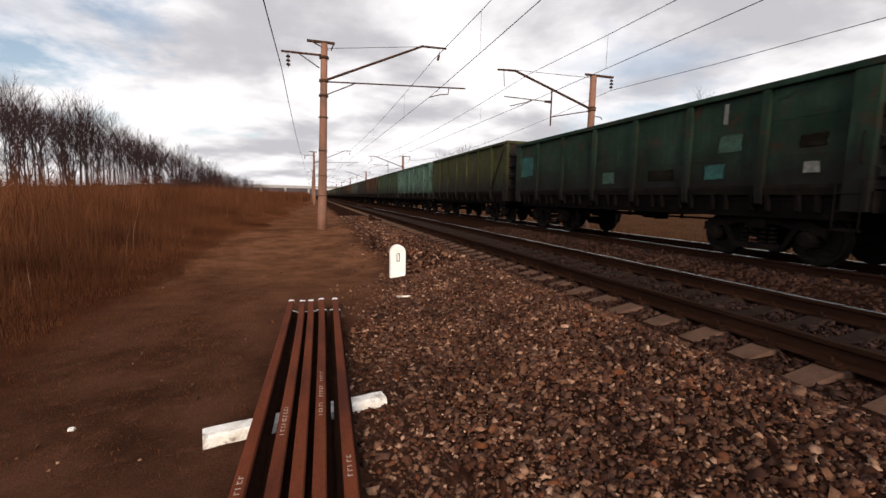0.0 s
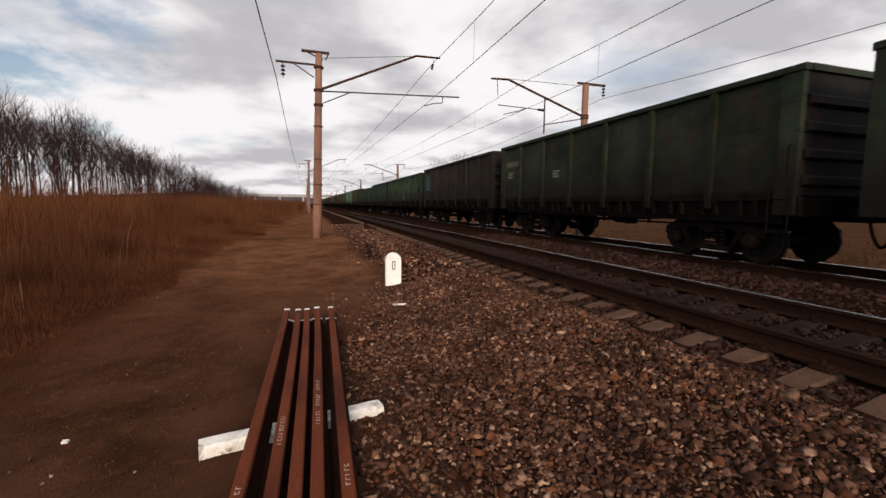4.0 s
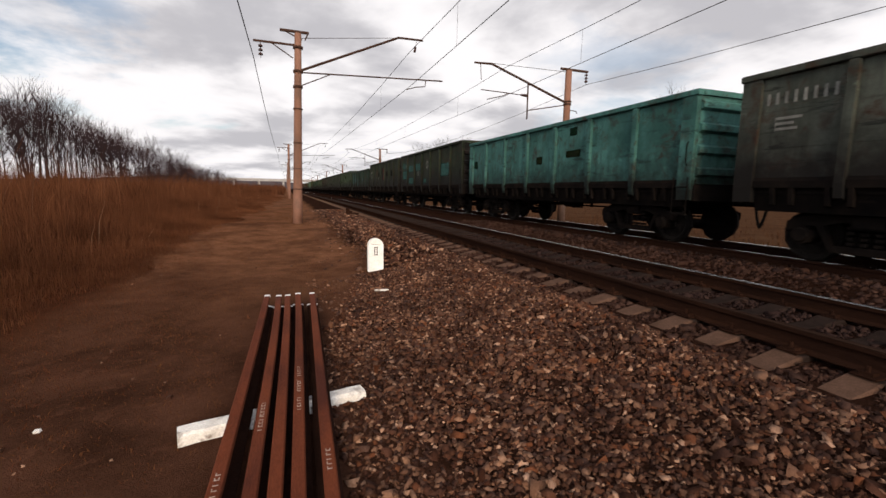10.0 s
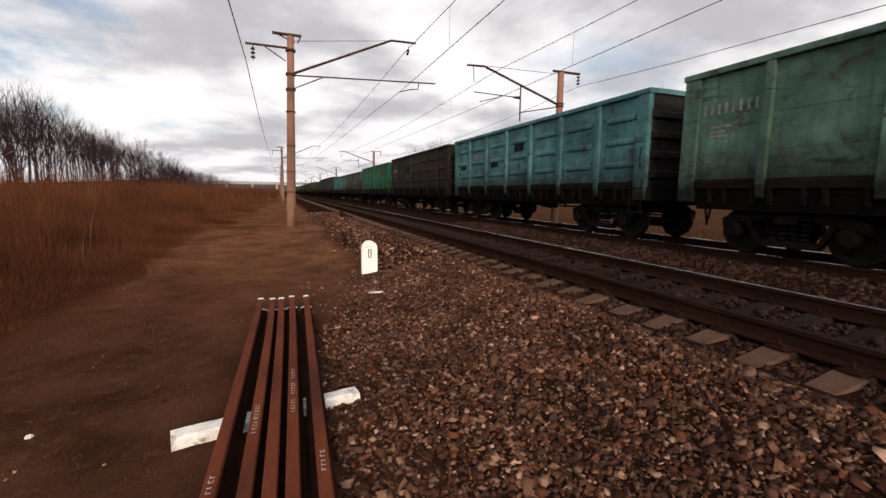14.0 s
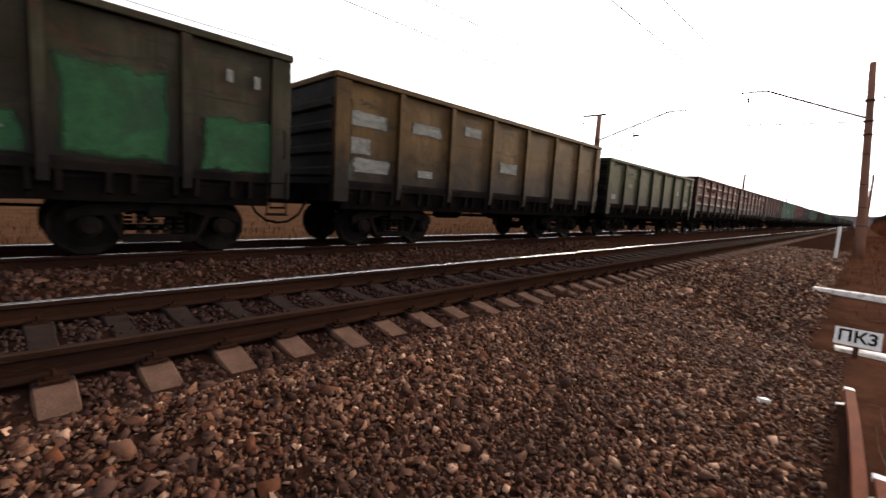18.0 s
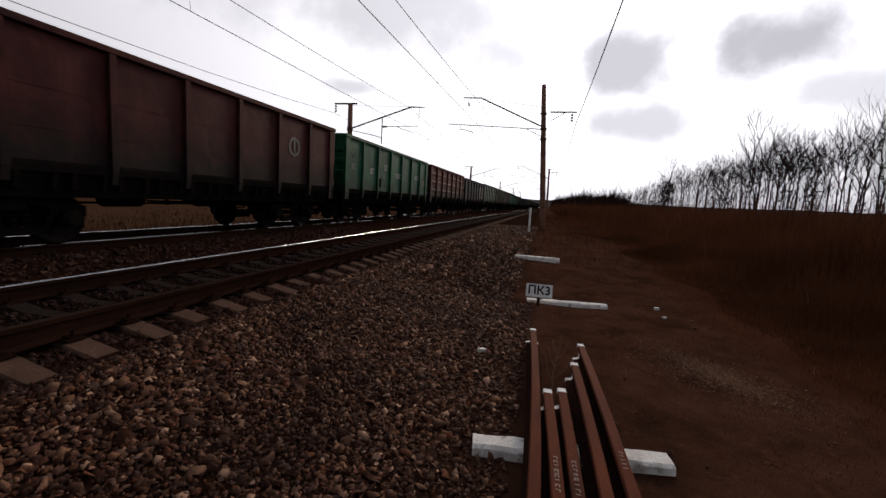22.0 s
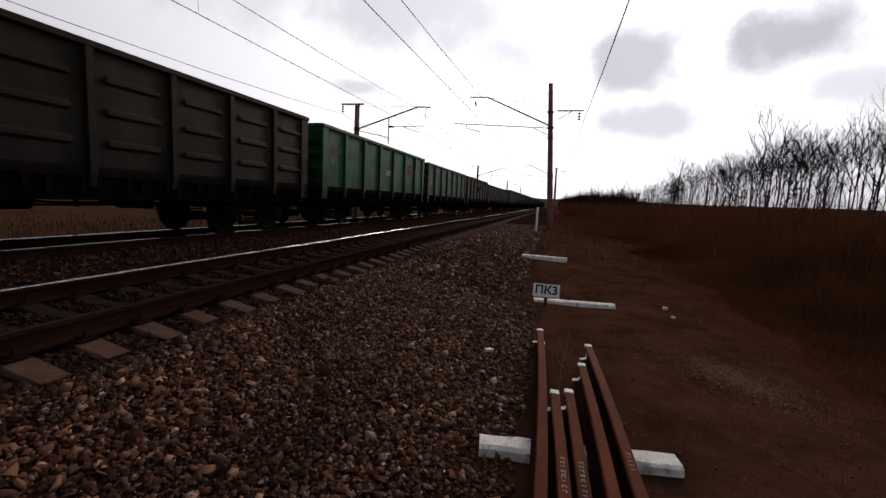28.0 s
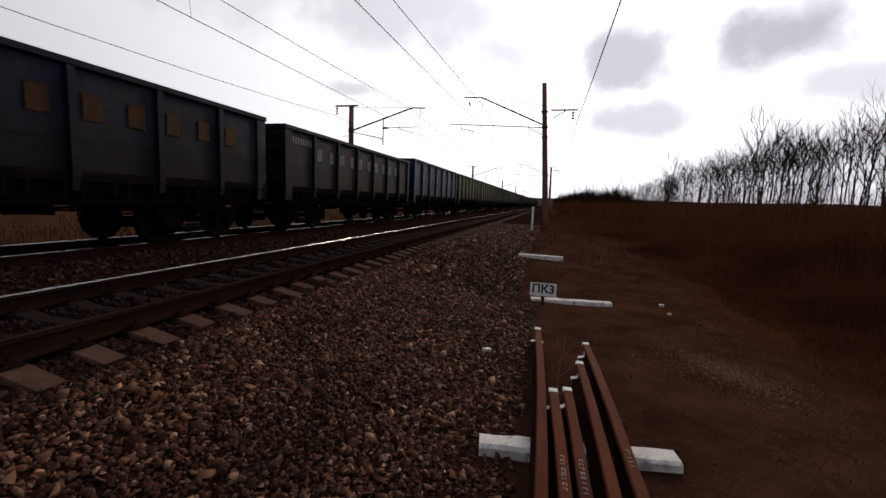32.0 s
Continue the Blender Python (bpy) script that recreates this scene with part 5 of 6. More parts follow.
def build_overhead():
    for i in range(-5, 6):
        y = 18.3 + i * POLE_STEP
        if i == -1:
            near_pole(y - 0.1, 8.1, 0.48, head=False)
        else:
            near_pole(y, 7.02, 0.20 if i == 0 else 0.05, i == 0)
        far_pole(y)
    for x, name in ((0.85, "near"), (SP + 0.72, "far")):
        z_mast = 6.9 if name == "near" else 6.75
        car = span_points(x, z_mast, 0.45, 18.3, zig=0.62)
        con = span_points(x, 5.50, 0.05, 18.3, zig=0.75)
        drops = []
        for a, b in zip(car[1::2], con[1::2]):
            if abs(a[1]) < 75 and a[2] - b[2] > 0.1:
                drops.append((a, b))
        wire("catenary_wire", car, 0.011, "sagging messenger wire over the %s track" % name)
        wire("contact_wire", con, 0.011, "dark contact wire over the %s track" % name, drops)
    wire("feeder_wire", span_points(-5.2, 5.98, 0.5, 18.3), 0.016, "single feeder wire beside the poles")
    wire("feeder_wire", span_points(9.78, 6.42, 0.8, 18.3), 0.011, "single feeder wire behind the train")


build_overhead()


# ---------------------------------------------------------------- spare rails on their supports, posts and sign
def build_spare_rails():
    # the loose rails bow a little between their supports: x at the far end, at either beam and at the near end
    fronts = [-3.869, -4.076, -4.224, -4.348, -4.508]
    ahead = [-3.996, -4.167, -4.289, -4.413, -4.593]
    behind = [-4.074, -4.209, -4.323, -4.484, -4.637]
    backs = [-3.956, -4.146, -4.270, -4.419, -4.530]
    ends = [-6.05, -4.15, -4.23, -4.94, -5.61]
    heads = [6.78, 6.80, 6.76, 6.75, 6.79]
    for i in range(5):
        y0, y1 = ends[i], heads[i]
        bow = np.polyfit([y1, 2.7, -2.7, y0], [fronts[i], ahead[i], behind[i], backs[i]], 3)
        at = lambda y, bow=bow: float(np.polyval(bow, y))
        steps = [float(y) for y in np.linspace(y0 + 0.07, y1 - 0.07, 15)]
        top = -0.455 + 0.004 * math.sin(i * 2.1)
        r = empty("spare_rail", pose(0, 0, 0), "long rusty orange-brown steel rail lying on white supports", "rail", "spare rails")
        # web and foot: the shade below the heads is put into their colour
        put("rail_bar", Shape().loft_y([(y, rail_ring(at(y), top)) for y in steps]), M_rail_shade, r, "rusty web and foot of the rail, coloured dark for the shade between the rails")
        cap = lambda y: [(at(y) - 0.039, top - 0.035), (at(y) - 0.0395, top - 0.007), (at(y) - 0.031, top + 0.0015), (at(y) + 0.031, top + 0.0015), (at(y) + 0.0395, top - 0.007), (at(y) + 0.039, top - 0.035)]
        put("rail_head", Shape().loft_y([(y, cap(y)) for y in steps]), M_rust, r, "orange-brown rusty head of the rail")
        put("painted_end", Shape().prism_y(rail_ring(at(y0), top + 0.003, 1.05), y0 - 0.004, y0 + 0.07, rail_ring(at(y0 + 0.07), top + 0.003, 1.05)), M_white_clean, r, "white-painted rail end")
        put("painted_end", Shape().prism_y(rail_ring(at(y1 - 0.07), top + 0.003, 1.05), y1 - 0.07, y1 + 0.004, rail_ring(at(y1), top + 0.003, 1.05)), M_white_clean, r, "white-painted rail end")
        marks = {0: [2.35], 1: [3.1, 3.4, 3.7], 2: [], 3: [2.9, 3.1], 4: [2.3]}[i] + ([-2.95, -3.1] if i in (1, 2) else [-3.3] if i == 4 else [])
        rr = random.Random(i)
        for y in marks:
            s = Shape()
            for j in range(5):
                yy = y + j * 0.045
                kind = rr.randrange(3)
                x = at(yy)
                s.box(x - 0.014, x + 0.014, yy, yy + 0.007, top + 0.0017, top + 0.0037)
                if kind:
                    s.box(x - 0.014, x - 0.008, yy + 0.0072, yy + 0.026, top + 0.0017, top + 0.0037)
                if kind == 2:
                    s.box(x + 0.008, x + 0.014, yy + 0.0072, yy + 0.026, top + 0.0017, top + 0.0037)
            tagged(put("chalk_marks", s, M_chalk, r), "small faded white painted marks", kind="stuff")


def slab(x0, y0, x1, y1, z0, z1, wide, label, seed, chips=True):
    """A whitewashed concrete beam on the ground, with chipped edges and a cracked top."""
    d = Vector((x1 - x0, y1 - y0, 0))
    s = Shape()
    n = 14
    r = random.Random(seed)
    vs, fs = [], []
    for i in range(n + 1):
        u = i / n - 0.5
        e = [r.uniform(-0.012, 0.012) * (1 if 0 < i < n else 0.4) for _ in range(4)]
        h = wide / 2
        vs += [(u * d.length, -h - 0.02, z0 - 0.06), (u * d.length, h + 0.02, z0 - 0.06), (u * d.length, h + e[0], z1 - 0.02 + e[1] * 0.6), (u * d.length, h - 0.03 + e[2], z1 + e[3] * 0.3), (u * d.length, -h + 0.03 + e[1], z1 + e[0] * 0.3), (u * d.length, -h + e[3], z1 - 0.02 + e[2] * 0.6)]
    for i in range(n):
        for k in range(6):
            a, b = i * 6 + k, i * 6 + (k + 1) % 6
            fs.append((a, b, b + 6, a + 6))
    fs += [tuple(range(5, -1, -1)), tuple(range(n * 6, n * 6 + 6))]
    s.add(vs, fs)
    ob = put("support_beam", s, M_white, None, at=pose((x0 + x1) / 2, (y0 + y1) / 2, 0, 0, 0, math.degrees(math.atan2(d.y, d.x))))
    return tagged(ob, label, "concrete beam", "supports for the spare rails")


def build_markers():
    slab(-5.0, 3.42, -3.60, 3.71, -0.74, -0.636, 0.17, "whitewashed concrete beam under the spare rails, chipped", 1)
    slab(-5.05, -3.68, -3.60, -3.47, -0.74, -0.640, 0.205, "whitewashed concrete beam under the spare rails, cracked", 2)
    slab(-5.27, -9.0, -3.76, -8.85, -0.74, -0.65, 0.19, "empty whitewashed concrete beam on the verge, cracked across", 3)
    slab(-4.48, -13.7, -3.16, -13.82, -0.50, -0.37, 0.22, "empty whitewashed concrete beam on the trodden verge", 4)
    # small post with a rounded top
    post = empty("picket_post", pose(-2.42, 9.17, 0), "short white-painted concrete picket post with a rounded top", "marker post")
    z0, z1, w = -0.72, 0.10, 0.165
    ring = [(-w, z0), (w, z0)] + [(w * math.cos(a), z1 - w + w * math.sin(a)) for a in np.linspace(0, math.pi, 13)]
    put("post_body", Shape().prism_y(ring, -0.07, 0.07), M_white_clean, post)
    s = Shape()
    a, b, c, d, t = -0.035, 0.035, -0.24, -0.06, 0.016
    s.box(a, b, -0.076, -0.0705, d - t, d).box(a, b, -0.076, -0.0705, c, c + t).box(a, a + t, -0.076, -0.0705, c + t, d - t).box(b - t, b, -0.076, -0.0705, c + t, d - t)
    put("digit", s, M_black, post, "black painted digit zero", at=pose(0, 0, -0.02))
    put("painted_border", Shape().box(-0.10, 0.10, -0.074, -0.0705, -0.028, -0.024), M_steel_brown, post)
    # picket sign
    sign = empty("picket_sign", pose(-3.985, -8.62, -0.435, 22, 0, 0) @ pose(0, 0, 0.435), "small white picket board with black letters on a short post", "railway sign")
    put("board", Shape().box(-0.245, 0.245, -0.012, 0.012, -0.56, -0.31, 0.0), M_white_clean, sign)
    put("short_post", Shape().box(-0.03, 0.03, -0.060, -0.0125, -0.85, -0.36), M_steel_brown, sign)
    me = letters("ПК3", 0.225)
    put("lettering", me, M_black, sign, "black painted picket number", at=pose(0, 0.013, -0.435, 0, 0, 180))
    # white post by the rear mast
    far = empty("marker_post", pose(-3.12, -24.0, 0), "slim white marker post with a dark foot beside the pole", "marker post")
    put("post_body", Shape().tube([(0, 0, -0.4), (0, 0, 0.55), (0, 0, 1.05)], [0.055, 0.055, 0.05], 8), M_white_clean, far)
    # weed, stones and sticks on the verge
    weed = empty("dead_weed", pose(-4.21, -4.62, float(level(-4.21, -4.62))), "dead branching weed stalk growing between the rail ends", "weed")
    rr = random.Random(4)
    main = [(0, 0, -0.03), (0.01, 0.0, 0.2), (-0.02, -0.01, 0.42), (-0.05, 0.0, 0.66)]
    put("stalk", Shape().tube(main, [0.006, 0.005, 0.004, 0.002], 5), M_straw_stalk, weed)
    for z, dx, dy, h in ((0.12, 0.10, 0.03, 0.30), (0.18, -0.17, 0.02, 0.26), (0.30, 0.09, -0.04, 0.24), (0.36, -0.10, 0.05, 0.2), (0.45, 0.05, 0.02, 0.16)):
        put("side_stalk", Shape().tube([(0, 0, z), (dx * 0.6, dy * 0.6, z + h * 0.4), (dx, dy, z + h)], [0.004, 0.003, 0.0018], 4), M_straw_stalk, weed)
    for x, y, size, label in ((-6.25, -9.40, 0.055, "pale grey stone on the brown verge"), (-6.19, -8.58, 0.035, "small pale stone on the brown verge"), (-6.02, 3.89, 0.022, "small pale pebble on the verge"), (-3.35, -5.6, 0.05, "pale flat stone beside the ballast")):
        st = Shape()
        c = [(sx * size * rr.uniform(0.7, 1.2), sy * size * rr.uniform(0.6, 1.0), sz * size * rr.uniform(0.4, 0.7)) for sx in (-1, 1) for sy in (-1, 1) for sz in (-1, 1)]
        st.add(c, [(0, 1, 3, 2), (4, 6, 7, 5), (0, 4, 5, 1), (2, 3, 7, 6), (0, 2, 6, 4), (1, 5, 7, 3)])
        tagged(put("stone", st, M_white, at=pose(x, y, float(level(x, y)) + size * 0.3, 0, 0, rr.uniform(0, 90))), label, "stone", "loose stones on the verge")
    tagged(put("wood_splinter", Shape().box(-0.13, 0.13, -0.02, 0.02, 0.0, 0.025, 0.004), M_white, at=pose(-2.68, 7.27, float(level(-2.68, 7.27)) + 0.02, 0, 3, 6)), "pale whitewashed wood splinter on the ballast slope", "splinter")
    # heap of fittings beside the track ahead
    heap = empty("iron_fittings", pose(-1.0, 24.5, float(level(-1.0, 24.5))), "small heap of rusty track fittings on the ballast", "scrap iron")
    for j, (dx, dy, w, h) in enumerate(((0, 0, 0.10, 0.34), (0.16, 0.25, 0.12, 0.20), (0.34, -0.2, 0.10, 0.12), (0.5, 0.1, 0.12, 0.08))):
        put("fitting", Shape().box(dx - w, dx + w, dy - 0.1, dy + 0.12, -0.05, h, 0.03), M_railside, heap)


build_spare_rails()
build_markers()


# ---------------------------------------------------------------- ballast and grass
M_gravel_mid = islands("sooty_brown_stone", [(0.0230, 0.0125, 0.0100), (0.0430, 0.0235, 0.0185), (0.0310, 0.0172, 0.0130), (0.0620, 0.0360, 0.0285)], 0.9, 70, 0.4)
M_path = islands("orange_dry_turf", [(0.085, 0.034, 0.0140), (0.120, 0.050, 0.0210), (0.068, 0.027, 0.0110)], 0.95, 12, 0.0)
M_field = islands("dull_field_grass", [(0.043, 0.020, 0.0105), (0.070, 0.034, 0.0180), (0.054, 0.0255, 0.0135)], 0.95, 12, 0.0)
M_brush = islands("bare_brush", [(0.0176, 0.0112, 0.0096), (0.036, 0.0224, 0.0176), (0.024, 0.016, 0.0144)], 0.95, 12, 0.0)


def build_loose():
    free = lambda x, y: ~((np.abs(x) < 0.11) | (np.abs(x - GAUGE) < 0.11))
    off_sleeper = lambda x, y: (x < -0.62) | (np.abs(((y - 0.149) / 0.543) - np.round((y - 0.149) / 0.543)) > 0.24)
    stones("ballast_near", -3.9, -0.62, -8.5, 9, 1450, 0.0188, M_gravel, "loose brown and grey crushed stone on the ballast shoulder", lambda x, y: (rng.random(len(x)) < np.interp(x - 1.0 * np.clip((y - 4.5) / 4.0, 0, 1), [-4.05, -3.85, -3.3, -2.7], [0.06, 0.5, 0.85, 1.0])))
    stones("ballast_shoulder_beyond", -3.5, -0.62, 9, 30, 190, 0.030, M_gravel, "crushed stone along the ballast shoulder ahead", lambda x, y: rng.random(len(x)) < np.interp(x, [-2.9, -2.5, -1.9], [0.03, 0.25, 1.0]))
    stones("ballast_shoulder_behind", -3.5, -0.62, -30, -8.5, 240, 0.028, M_gravel, "crushed stone along the ballast shoulder behind")
    stones("ballast_sleeper_ends", -0.72, -0.10, -14, 16, 480, 0.024, M_gravel_mid, "brown stone packed between the sleeper ends", off_sleeper, 0.2)
    stones("ballast_sleeper_gaps", -0.12, 2.4, -12, 12, 620, 0.0185, M_gravel_dark, "dark oily stone between the sleepers", lambda x, y: free(x, y) & (off_sleeper(x, y) | (rng.random(len(x)) < 0.06)), 0.9)
    stones("ballast_between_tracks", 2.3, 4.4, -18, 18, 120, 0.034, M_gravel_mid, "brown crushed stone between the two tracks", None, 0.1)
    stones("ballast_far_track", 3.75, 7.2, -14, 14, 90, 0.034, M_gravel_dark, "dark stone under the goods train", None, 0.0)
    stones("verge_pebbles", -7.0, -3.3, -10, 12, 3, 0.014, M_gravel, "scattered pebbles on the trodden verge")
    # tall russet grass, low at its edge and rising inwards
    n = 140000
    y = np.where(rng.random(n) < 0.72, rng.uniform(-26, 36, n), rng.uniform(-60, 75, n))
    d = rng.gamma(1.25, 2.0, n)
    x = reed_edge(y) + 0.9 - d
    k = (x > -22)
    x, y, d = x[k], y[k], d[k]
    clump = 0.5 + 0.5 * np.sin(x * 2.3 + 2.1 * np.sin(y * 1.1)) * np.sin(y * 1.9 + 1.7 * np.sin(x * 0.8))
    tall = np.interp(d, [0, 0.9, 2.2, 4.0, 7.0, 10], [0.08, 0.22, 0.62, 1.15, 1.80, 2.05]) * (0.62 + 0.6 * clump)
    blades("tall_grass", x, y, tall, 0.0085, M_reed, "tall dry russet grass standing along the verge", 0.5)
    n = 52000
    y = rng.uniform(-110, 150, n)
    x = rng.uniform(-34, -9, n)
    k = x < reed_edge(y) - 3.5
    blades("tall_grass_beyond", x[k], y[k], 1.95, 0.028, M_reed, "field of tall dry russet grass", 0.6)
    n = 26000
    y = np.where(rng.random(n) < 0.5, rng.uniform(90, 330, n), rng.uniform(-300, -70, n))
    x = reed_edge(y) - rng.exponential(9.0, n)
    blades("far_grass", x, y, 1.9, 0.09, M_reed, "distant tall dry grass beside the line", 0.2)
    n = 42000
    y = rng.uniform(-20, 28, n)
    x = rng.uniform(-9.0, -3.3, n)
    k = rng.random(n) < np.interp(x, [-9, -6.4, -5.2, -4.7, -3.6, -3.2], [1, 1, 0.8, 0.45, 0.25, 0.05])
    blades("verge_turf", x[k], y[k], np.interp(x[k], [-9, -6.6, -5.5, -3.3], [0.45, 0.22, 0.09, 0.05]) * np.where(y[k] < 0, 0.22, 0.3), 0.004, M_turf, "short dry brown turf on the trodden verge", 1.6)
    n = 26000
    y = rng.uniform(3, 34, n)
    x = rng.uniform(-7.2, -3.4, n)
    k = (x < -4.75) | (y > 7.2)
    blades("verge_straw", x[k], y[k], 0.03, 0.005, M_path, "flattened orange-brown dry grass on the verge ahead", 2.2)
    n = 14000
    y = rng.uniform(-75, -11, n)
    x = rng.uniform(-7.0, -2.6, n)
    k = rng.random(n) < np.interp(x + 0.4 * np.sin(y * 0.8), [-7.0, -4.6, -3.6, -2.7], [1.0, 0.7, 0.5, 0.0]) * np.interp(-y, [11, 16, 24], [0.1, 0.5, 1.0])
    blades("verge_grass_behind", x[k], y[k], 0.20, 0.016, M_reed, "low dry grass on the verge behind", 0.9)
    n = 9000
    a, d = rng.normal(0, 0.42, n), rng.normal(0, 0.2, n) * (1 + 0.6 * np.sin(rng.uniform(0, 6.283, n)))
    blades("pale_turf_patch", -6.1 - 0.52 * a + 0.85 * d, -5.85 + 0.85 * a + 0.52 * d, 0.010, 0.007, M_straw, "flattened pale dry grass patch on the verge", 4.5)
    n = 90
    y = rng.uniform(-45, 60, n)
    d = rng.gamma(1.6, 2.0, n)
    x = reed_edge(y) + 0.3 - d
    blades("pale_stalks", x, y, np.interp(d, [0, 1.5, 4], [0.35, 0.9, 1.9]), 0.012, M_straw, "scattered pale straw stalks in the russet grass", 0.6)
    n = 7000
    y = rng.uniform(-430, -170, n)
    x = np.interp(-y, [170, 430], [-30, -20]) + rng.uniform(-8, 14, n)
    blades("far_thicket", x, y, 7.0 + 2.2 * np.sin(y * 0.13) * np.sin(x * 0.4), 0.34, M_brush, "low dark bare bushes far behind along the line", 0.5)
    n = 14000
    y = rng.uniform(-60, 60, n)
    x = 8.6 + rng.exponential(7.0, n)
    blades("field_grass", x, y, 0.22, 0.03, M_field, "brown dry grass on the field beyond the train", 0.4)


build_loose()


# ---------------------------------------------------------------- trees
def tree_meshes(seed, height, slim, light=False):
    """Trunk and bare crown: a clear stem, steep limbs that fork again and again into fine twigs."""
    r = random.Random(seed)
    trunk, crown = Shape(), Shape()
    spread = 0.62 / slim

    def branch(p, d, length, radius, depth):
        """One limb with a slight bend, and its forks."""
        bend = Vector((r.uniform(-0.25, 0.25), r.uniform(-0.25, 0.25), r.uniform(0.0, 0.3)))
        mid = p + d * length * 0.5
        d2 = (d + bend).normalized()
        end = mid + d2 * length * 0.5
        if depth == 0:
            crown.tube([p, end], [radius, radius * 0.5], 3, False)
            return
        crown.tube([p, mid, end], [radius, radius * 0.85, radius * 0.65], 3, False)
        n = 3 if depth > 1 else 4
        a = r.uniform(0, 6.28)
        for k in range(n):
            side = Vector((math.cos(a + k * 6.283 / n), math.sin(a + k * 6.283 / n), r.uniform(-0.1, 0.35)))
            q = end if k < 2 else mid.lerp(end, r.uniform(0.0, 0.8))
            branch(q, (d2 + side * spread * r.uniform(0.55, 1.25)).normalized(), length * r.uniform(0.55, 0.82), radius * (0.62 if depth > 1 else 0.5), depth - 1)

    for fork in range(2 if seed % 3 == 0 else 1):
        pts, rad = [], []
        x = y = 0.0
        a = r.uniform(0, 6.28)
        fork_at = r.uniform(0.42, 0.56)
        for i in range(6):
            t = i / 5
            pts.append((x, y, height * fork_at * t - 0.3))
            rad.append(height * (0.0078 - 0.0032 * t) * (1 if fork == 0 else 0.8))
            lean = 0.02 * fork * height * (1 if i else 0.3)
            x += r.uniform(-0.008, 0.008) * height + math.cos(a) * lean
            y += r.uniform(-0.008, 0.008) * height + math.sin(a) * lean
        trunk.tube(pts, rad, 5, False)
        top = Vector(pts[-1])
        deep = 2 if light else 3
        a = r.uniform(0, 6.28)
        branch(top, Vector((r.uniform(-0.1, 0.1), r.uniform(-0.1, 0.1), 1)).normalized(), height * 0.24, height * 0.0044, deep)
        for k in range(3):                  # main limbs round the head of the stem
            d = Vector((math.cos(a + k * 2.1) * spread, math.sin(a + k * 2.1) * spread, 1.0)).normalized()
            branch(top - Vector((0, 0, height * 0.07 * k)), d, height * r.uniform(0.16, 0.22), height * 0.0038, deep)
        for k in range(5):                  # weaker shoots lower down
            p = Vector(pts[2]).lerp(Vector(pts[4]), r.random())
            a = r.uniform(0, 6.28)
            branch(p, Vector((math.cos(a), math.sin(a), r.uniform(0.5, 1.2))).normalized(), height * r.uniform(0.07, 0.13), height * 0.0019, 1)
    if light:
        n = len(trunk.v)
        return np.array(trunk.v + crown.v, float), np.array(trunk.f + [tuple(i + n for i in f) for f in crown.f])
    return trunk.mesh("trunk"), crown.mesh("crown")


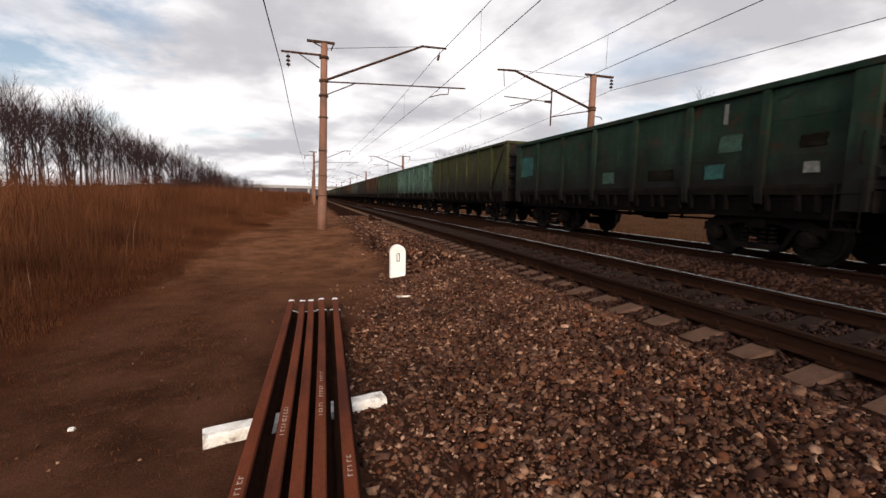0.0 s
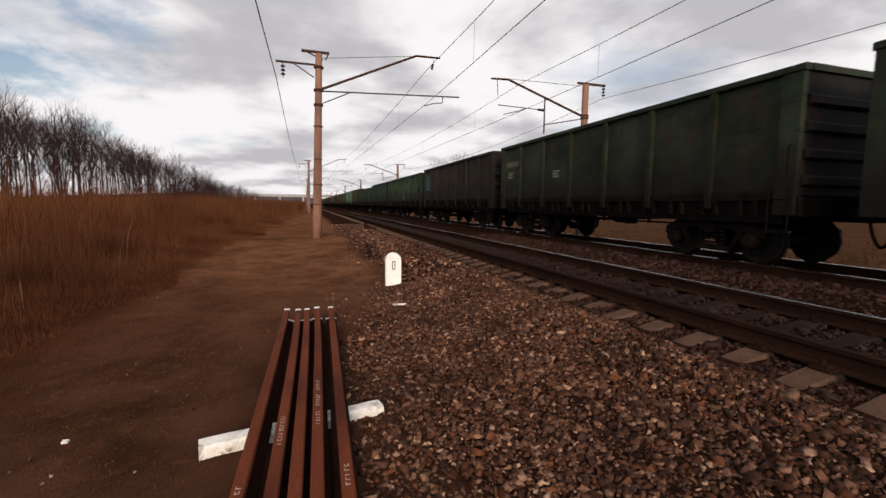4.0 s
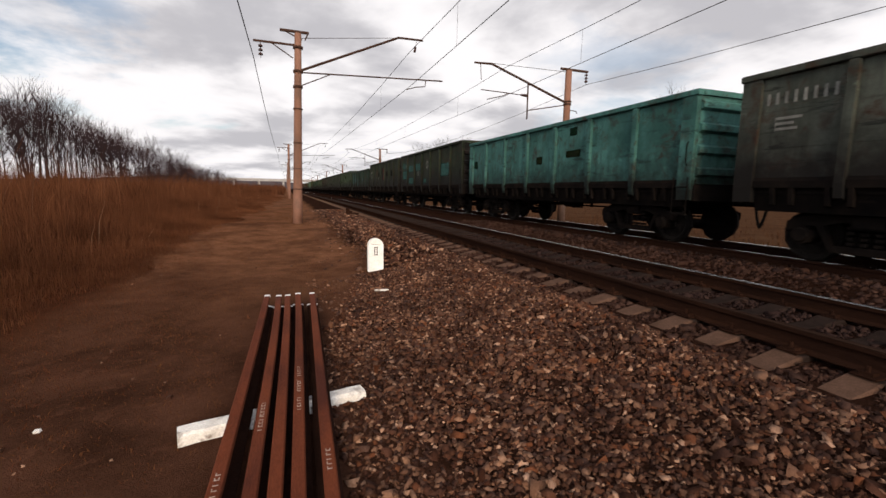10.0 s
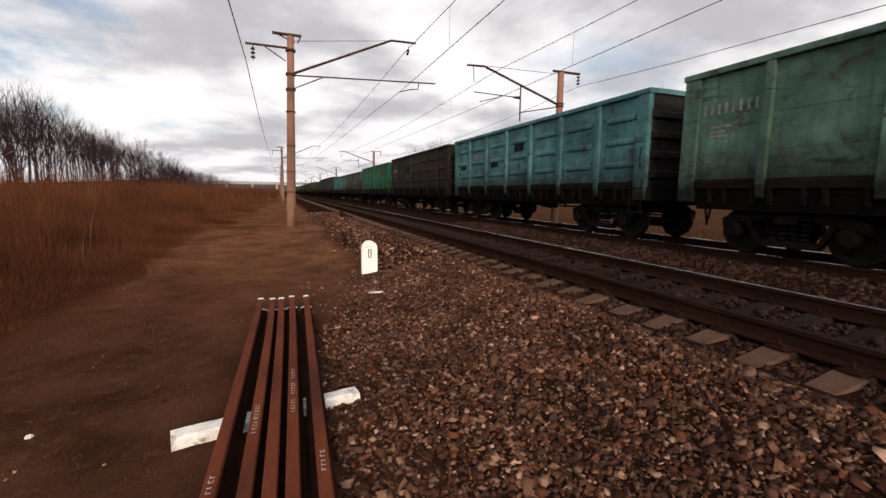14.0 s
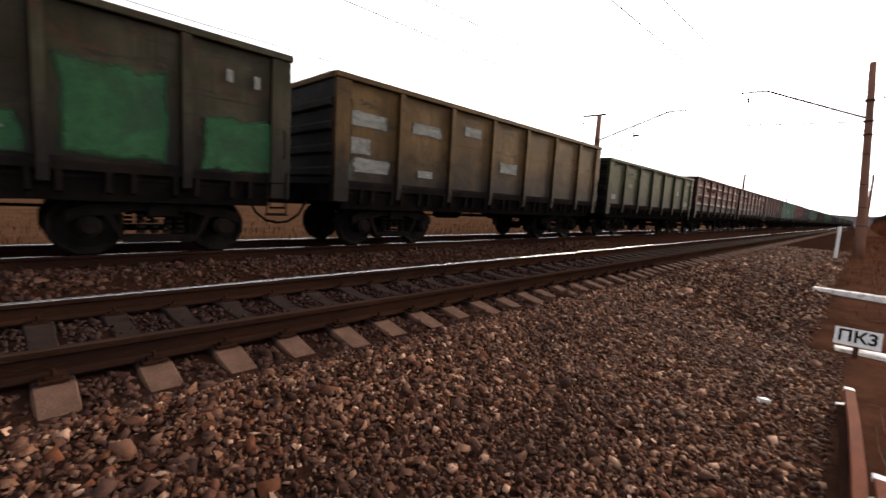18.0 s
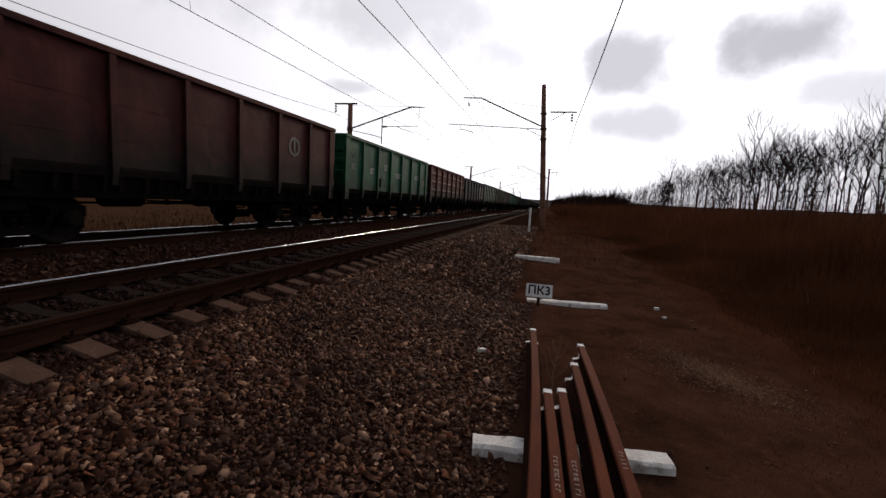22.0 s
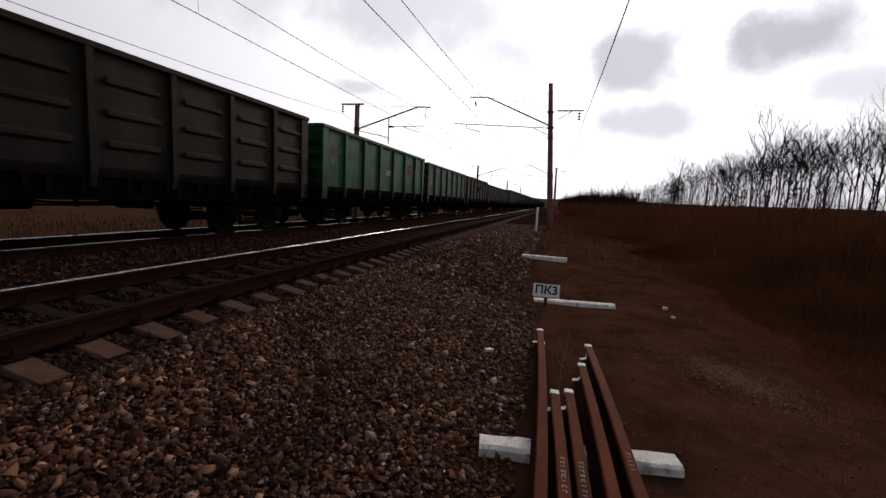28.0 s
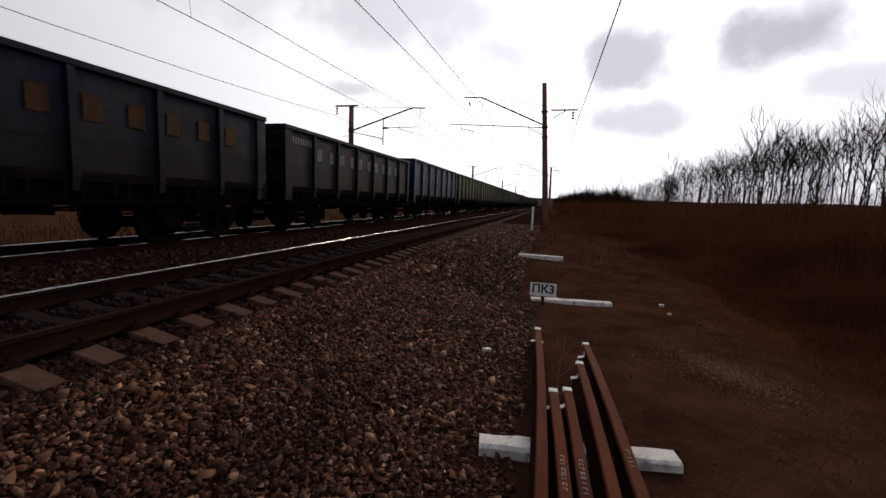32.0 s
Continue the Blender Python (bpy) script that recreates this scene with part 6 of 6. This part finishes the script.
def build_trees():
    kinds = [tree_meshes(11 + i, h, s) for i, (h, s) in enumerate(((12.0, 1.2), (13.5, 1.4), (11.0, 1.0), (14.0, 1.3), (9.5, 1.1)))]
    thin = [tree_meshes(31 + i, h, 1.2, True) for i, h in enumerate((12.0, 13.5, 11.0, 14.0, 9.5))]
    far_v, far_f = [], []
    r = random.Random(3)

    def plant(x, y, k, size, label, group, joined=False):
        if joined or (y > 125 or y < -190) and x < 0:              # the far end of the belt is one haze of stems
            v, f = thin[k]
            a = r.uniform(0, 6.283)
            q = np.stack([v[:, 0] * math.cos(a) - v[:, 1] * math.sin(a), v[:, 0] * math.sin(a) + v[:, 1] * math.cos(a), v[:, 2]], -1) * size
            far_f.append(f + sum(map(len, far_v)))
            far_v.append(q + (x, y, float(level(x, y)) - 0.1))
            return
        t = empty("bare_tree", pose(x, y, float(level(x, y)) - 0.1, 0, 0, r.uniform(0, 360)), label, "tree", group)
        t.scale = (size, size, size)
        put("trunk", kinds[k][0], M_bark, t)
        put("crown", kinds[k][1], M_twig, t)

    # how tall the belt stands along the line
    ahead = lambda y: np.interp(y, [45, 59, 66, 78, 87, 93, 110, 130, 150, 172, 250, 335], [11, 11.6, 12.9, 13.6, 13.2, 12.2, 12.3, 12.8, 12.0, 9.8, 9.6, 7.6])
    behind = lambda y: np.interp(-y, [40, 47, 50, 55, 60, 72, 87, 100, 135, 200, 300], [12.0, 11.8, 11.5, 11.2, 11.6, 11.6, 12.2, 12.0, 10.4, 9.0, 8.0])
    tall = (12.0, 13.5, 11.0, 14.0, 9.5)
    for row in range(4):
        y = 40.0
        while y < 330:
            x = -34 - row * 4.2 - r.uniform(-1.5, 1.5)
            k = r.randrange(5)
            plant(x, y + r.uniform(-0.8, 0.8), k, (float(ahead(y)) + 0.2 + row * 0.8) / tall[k] * r.uniform(0.84, 1.02), "leafless grey-brown deciduous tree in a belt beyond the grass", "tree belt")
            y += r.uniform(1.35, 2.7) * (1 + max(0, y - 60) / 130) * (1 + 0.15 * row)
        y = -40.0 if row < 3 else -400
        while y > -300:
            x = -31 - row * 4.2 - r.uniform(-1.5, 1.5)
            k = r.randrange(5)
            plant(x, y + r.uniform(-0.8, 0.8), k, (float(behind(y)) + 0.2 + row * 0.8) / tall[k] * r.uniform(0.84, 1.02), "leafless tall deciduous tree in a belt beyond the grass", "tree belt")
            y -= r.uniform(1.2, 2.6) * (1 + max(0, -y - 55) / 45) * (1 + 0.25 * row)
    for x, y, k, size in ((-31, -66, 1, 1.14), (-30.5, -62.5, 2, 1.2), (-31, -110, 1, 1.08)):
        plant(x, y, k, size, "leafless deciduous tree standing above the tree belt", "tree belt")
    for x, y, k, size in ((43, 45, 1, 1.12), (50, 158, 1, 1.6), (54, 150, 0, 1.7), (58, 164, 4, 1.95), (62, 158, 3, 1.55), (47, 166, 2, 1.75)):
        plant(x, y, k, size, "leafless tree on the field beyond the train", "field trees")
    for i in range(180):                        # a dense thicket closes the belt ahead
        y = r.uniform(106, 205)
        grown = float(np.interp(y, [106, 125, 150, 178, 205], [4.0, 7.0, 9.2, 9.8, 5.5]))
        k = r.randrange(5)
        plant(-33 - r.uniform(0, 9), y, k, grown / tall[k] * r.uniform(0.6, 1.05), "", "", True)
    for i in range(190):                        # undergrowth and back rows of the belt behind
        y = -40 - 120 * r.random() ** 1.3 if i < 120 else -r.uniform(110, 270)
        k = r.randrange(5)
        plant(-33 - r.uniform(0, 12), y, k, float(behind(y)) / tall[k] * r.uniform(0.35, 0.9), "", "", True)
    bulk("far_trees", np.concatenate(far_v), np.concatenate(far_f).reshape(-1), 4, M_twig, "leafless undergrowth and far trees of the belt", "trees")
    # distance: low wooded hills and a road bridge over the line
    for name, pts, label in (("hill_ahead", [(-900, 1500, 5), (-520, 1500, 22), (-330, 1500, 34), (-190, 1500, 30), (-60, 1500, 26), (60, 1500, 18), (300, 1500, 24), (700, 1500, 30), (1100, 1500, 12)], "low wooded hills on the horizon"),
                             ("hill_behind", [(-900, -900, 14), (-500, -900, 20), (-260, -900, 15), (-90, -900, 17), (20, -900, 14), (160, -900, 22), (500, -900, 16), (900, -900, 10)], "low dark woods on the horizon")):
        V, F = [], []
        for i, (x, y, h) in enumerate(pts):
            V += [(x, y - 120, -2), (x, y, h), (x, y + 120, -2)]
        for i in range(len(pts) - 1):
            a = i * 3
            F += [(a, a + 3, a + 4, a + 1), (a + 1, a + 4, a + 5, a + 2)]
        tagged(put(name, Shape().add(V, F), M_hill), label, "hills", "", "structure")


M_hill = surface("distant_bare_woods", (0.05, 0.045, 0.05), (0.08, 0.066, 0.066), 1.0, 0.0, 0.03, 0.3, 0.0)
build_trees()


def build_bridge():
    b = empty("road_bridge", pose(0, 330, 0), "grey concrete road bridge across the railway in the distance", "bridge")
    put("deck", Shape().box(-60, 40, -4, 4, 5.9, 6.9, 0.1), M_bridge, b)
    put("parapet", Shape().box(-60, 40, -4.2, -3.95, 6.9, 7.7), M_bridge, b)
    for x in (-38, -22, -6, 12, 28):
        put("pier", Shape().box(x - 0.6, x + 0.6, -3, 3, -1, 5.9, 0.1), M_bridge, b)


build_bridge()


# ---------------------------------------------------------------- motion
RUN = [(0, 4.42), (2, 4.95), (6, 5.66), (9, 6.51), (13, 7.79), (16, 8.5), (17, 9.02), (17.6, 8.86), (19, -16.5 + 2 * PITCH), (23, -14.76 + 2 * PITCH), (28, -12.93 + 2 * PITCH), (32, -11.07 + 2 * PITCH)]


def motions():
    """The train rolls ahead at a steady pace; every wheelset turns with it."""
    for k, w in WAGONS:
        walk(w, [(t, pose(SP + GAUGE / 2, e + (t - k) * PITCH + HALF, ZT)) for t, e in RUN])
    speed = PITCH + 0.30
    lead = WHEELSETS[0]
    walk(lead, [(i / FPS, pose(0, 0, 0, -math.degrees(speed / WHEEL_R) * i / FPS)) for i in range(32 * FPS + 1)])
    for ws in WHEELSETS[1:]:
        ws.rotation_mode = "QUATERNION"
        keys = ws.animation_data_create()
        keys.action = lead.animation_data.action
        keys.action_slot = lead.animation_data.action_slot


motions()
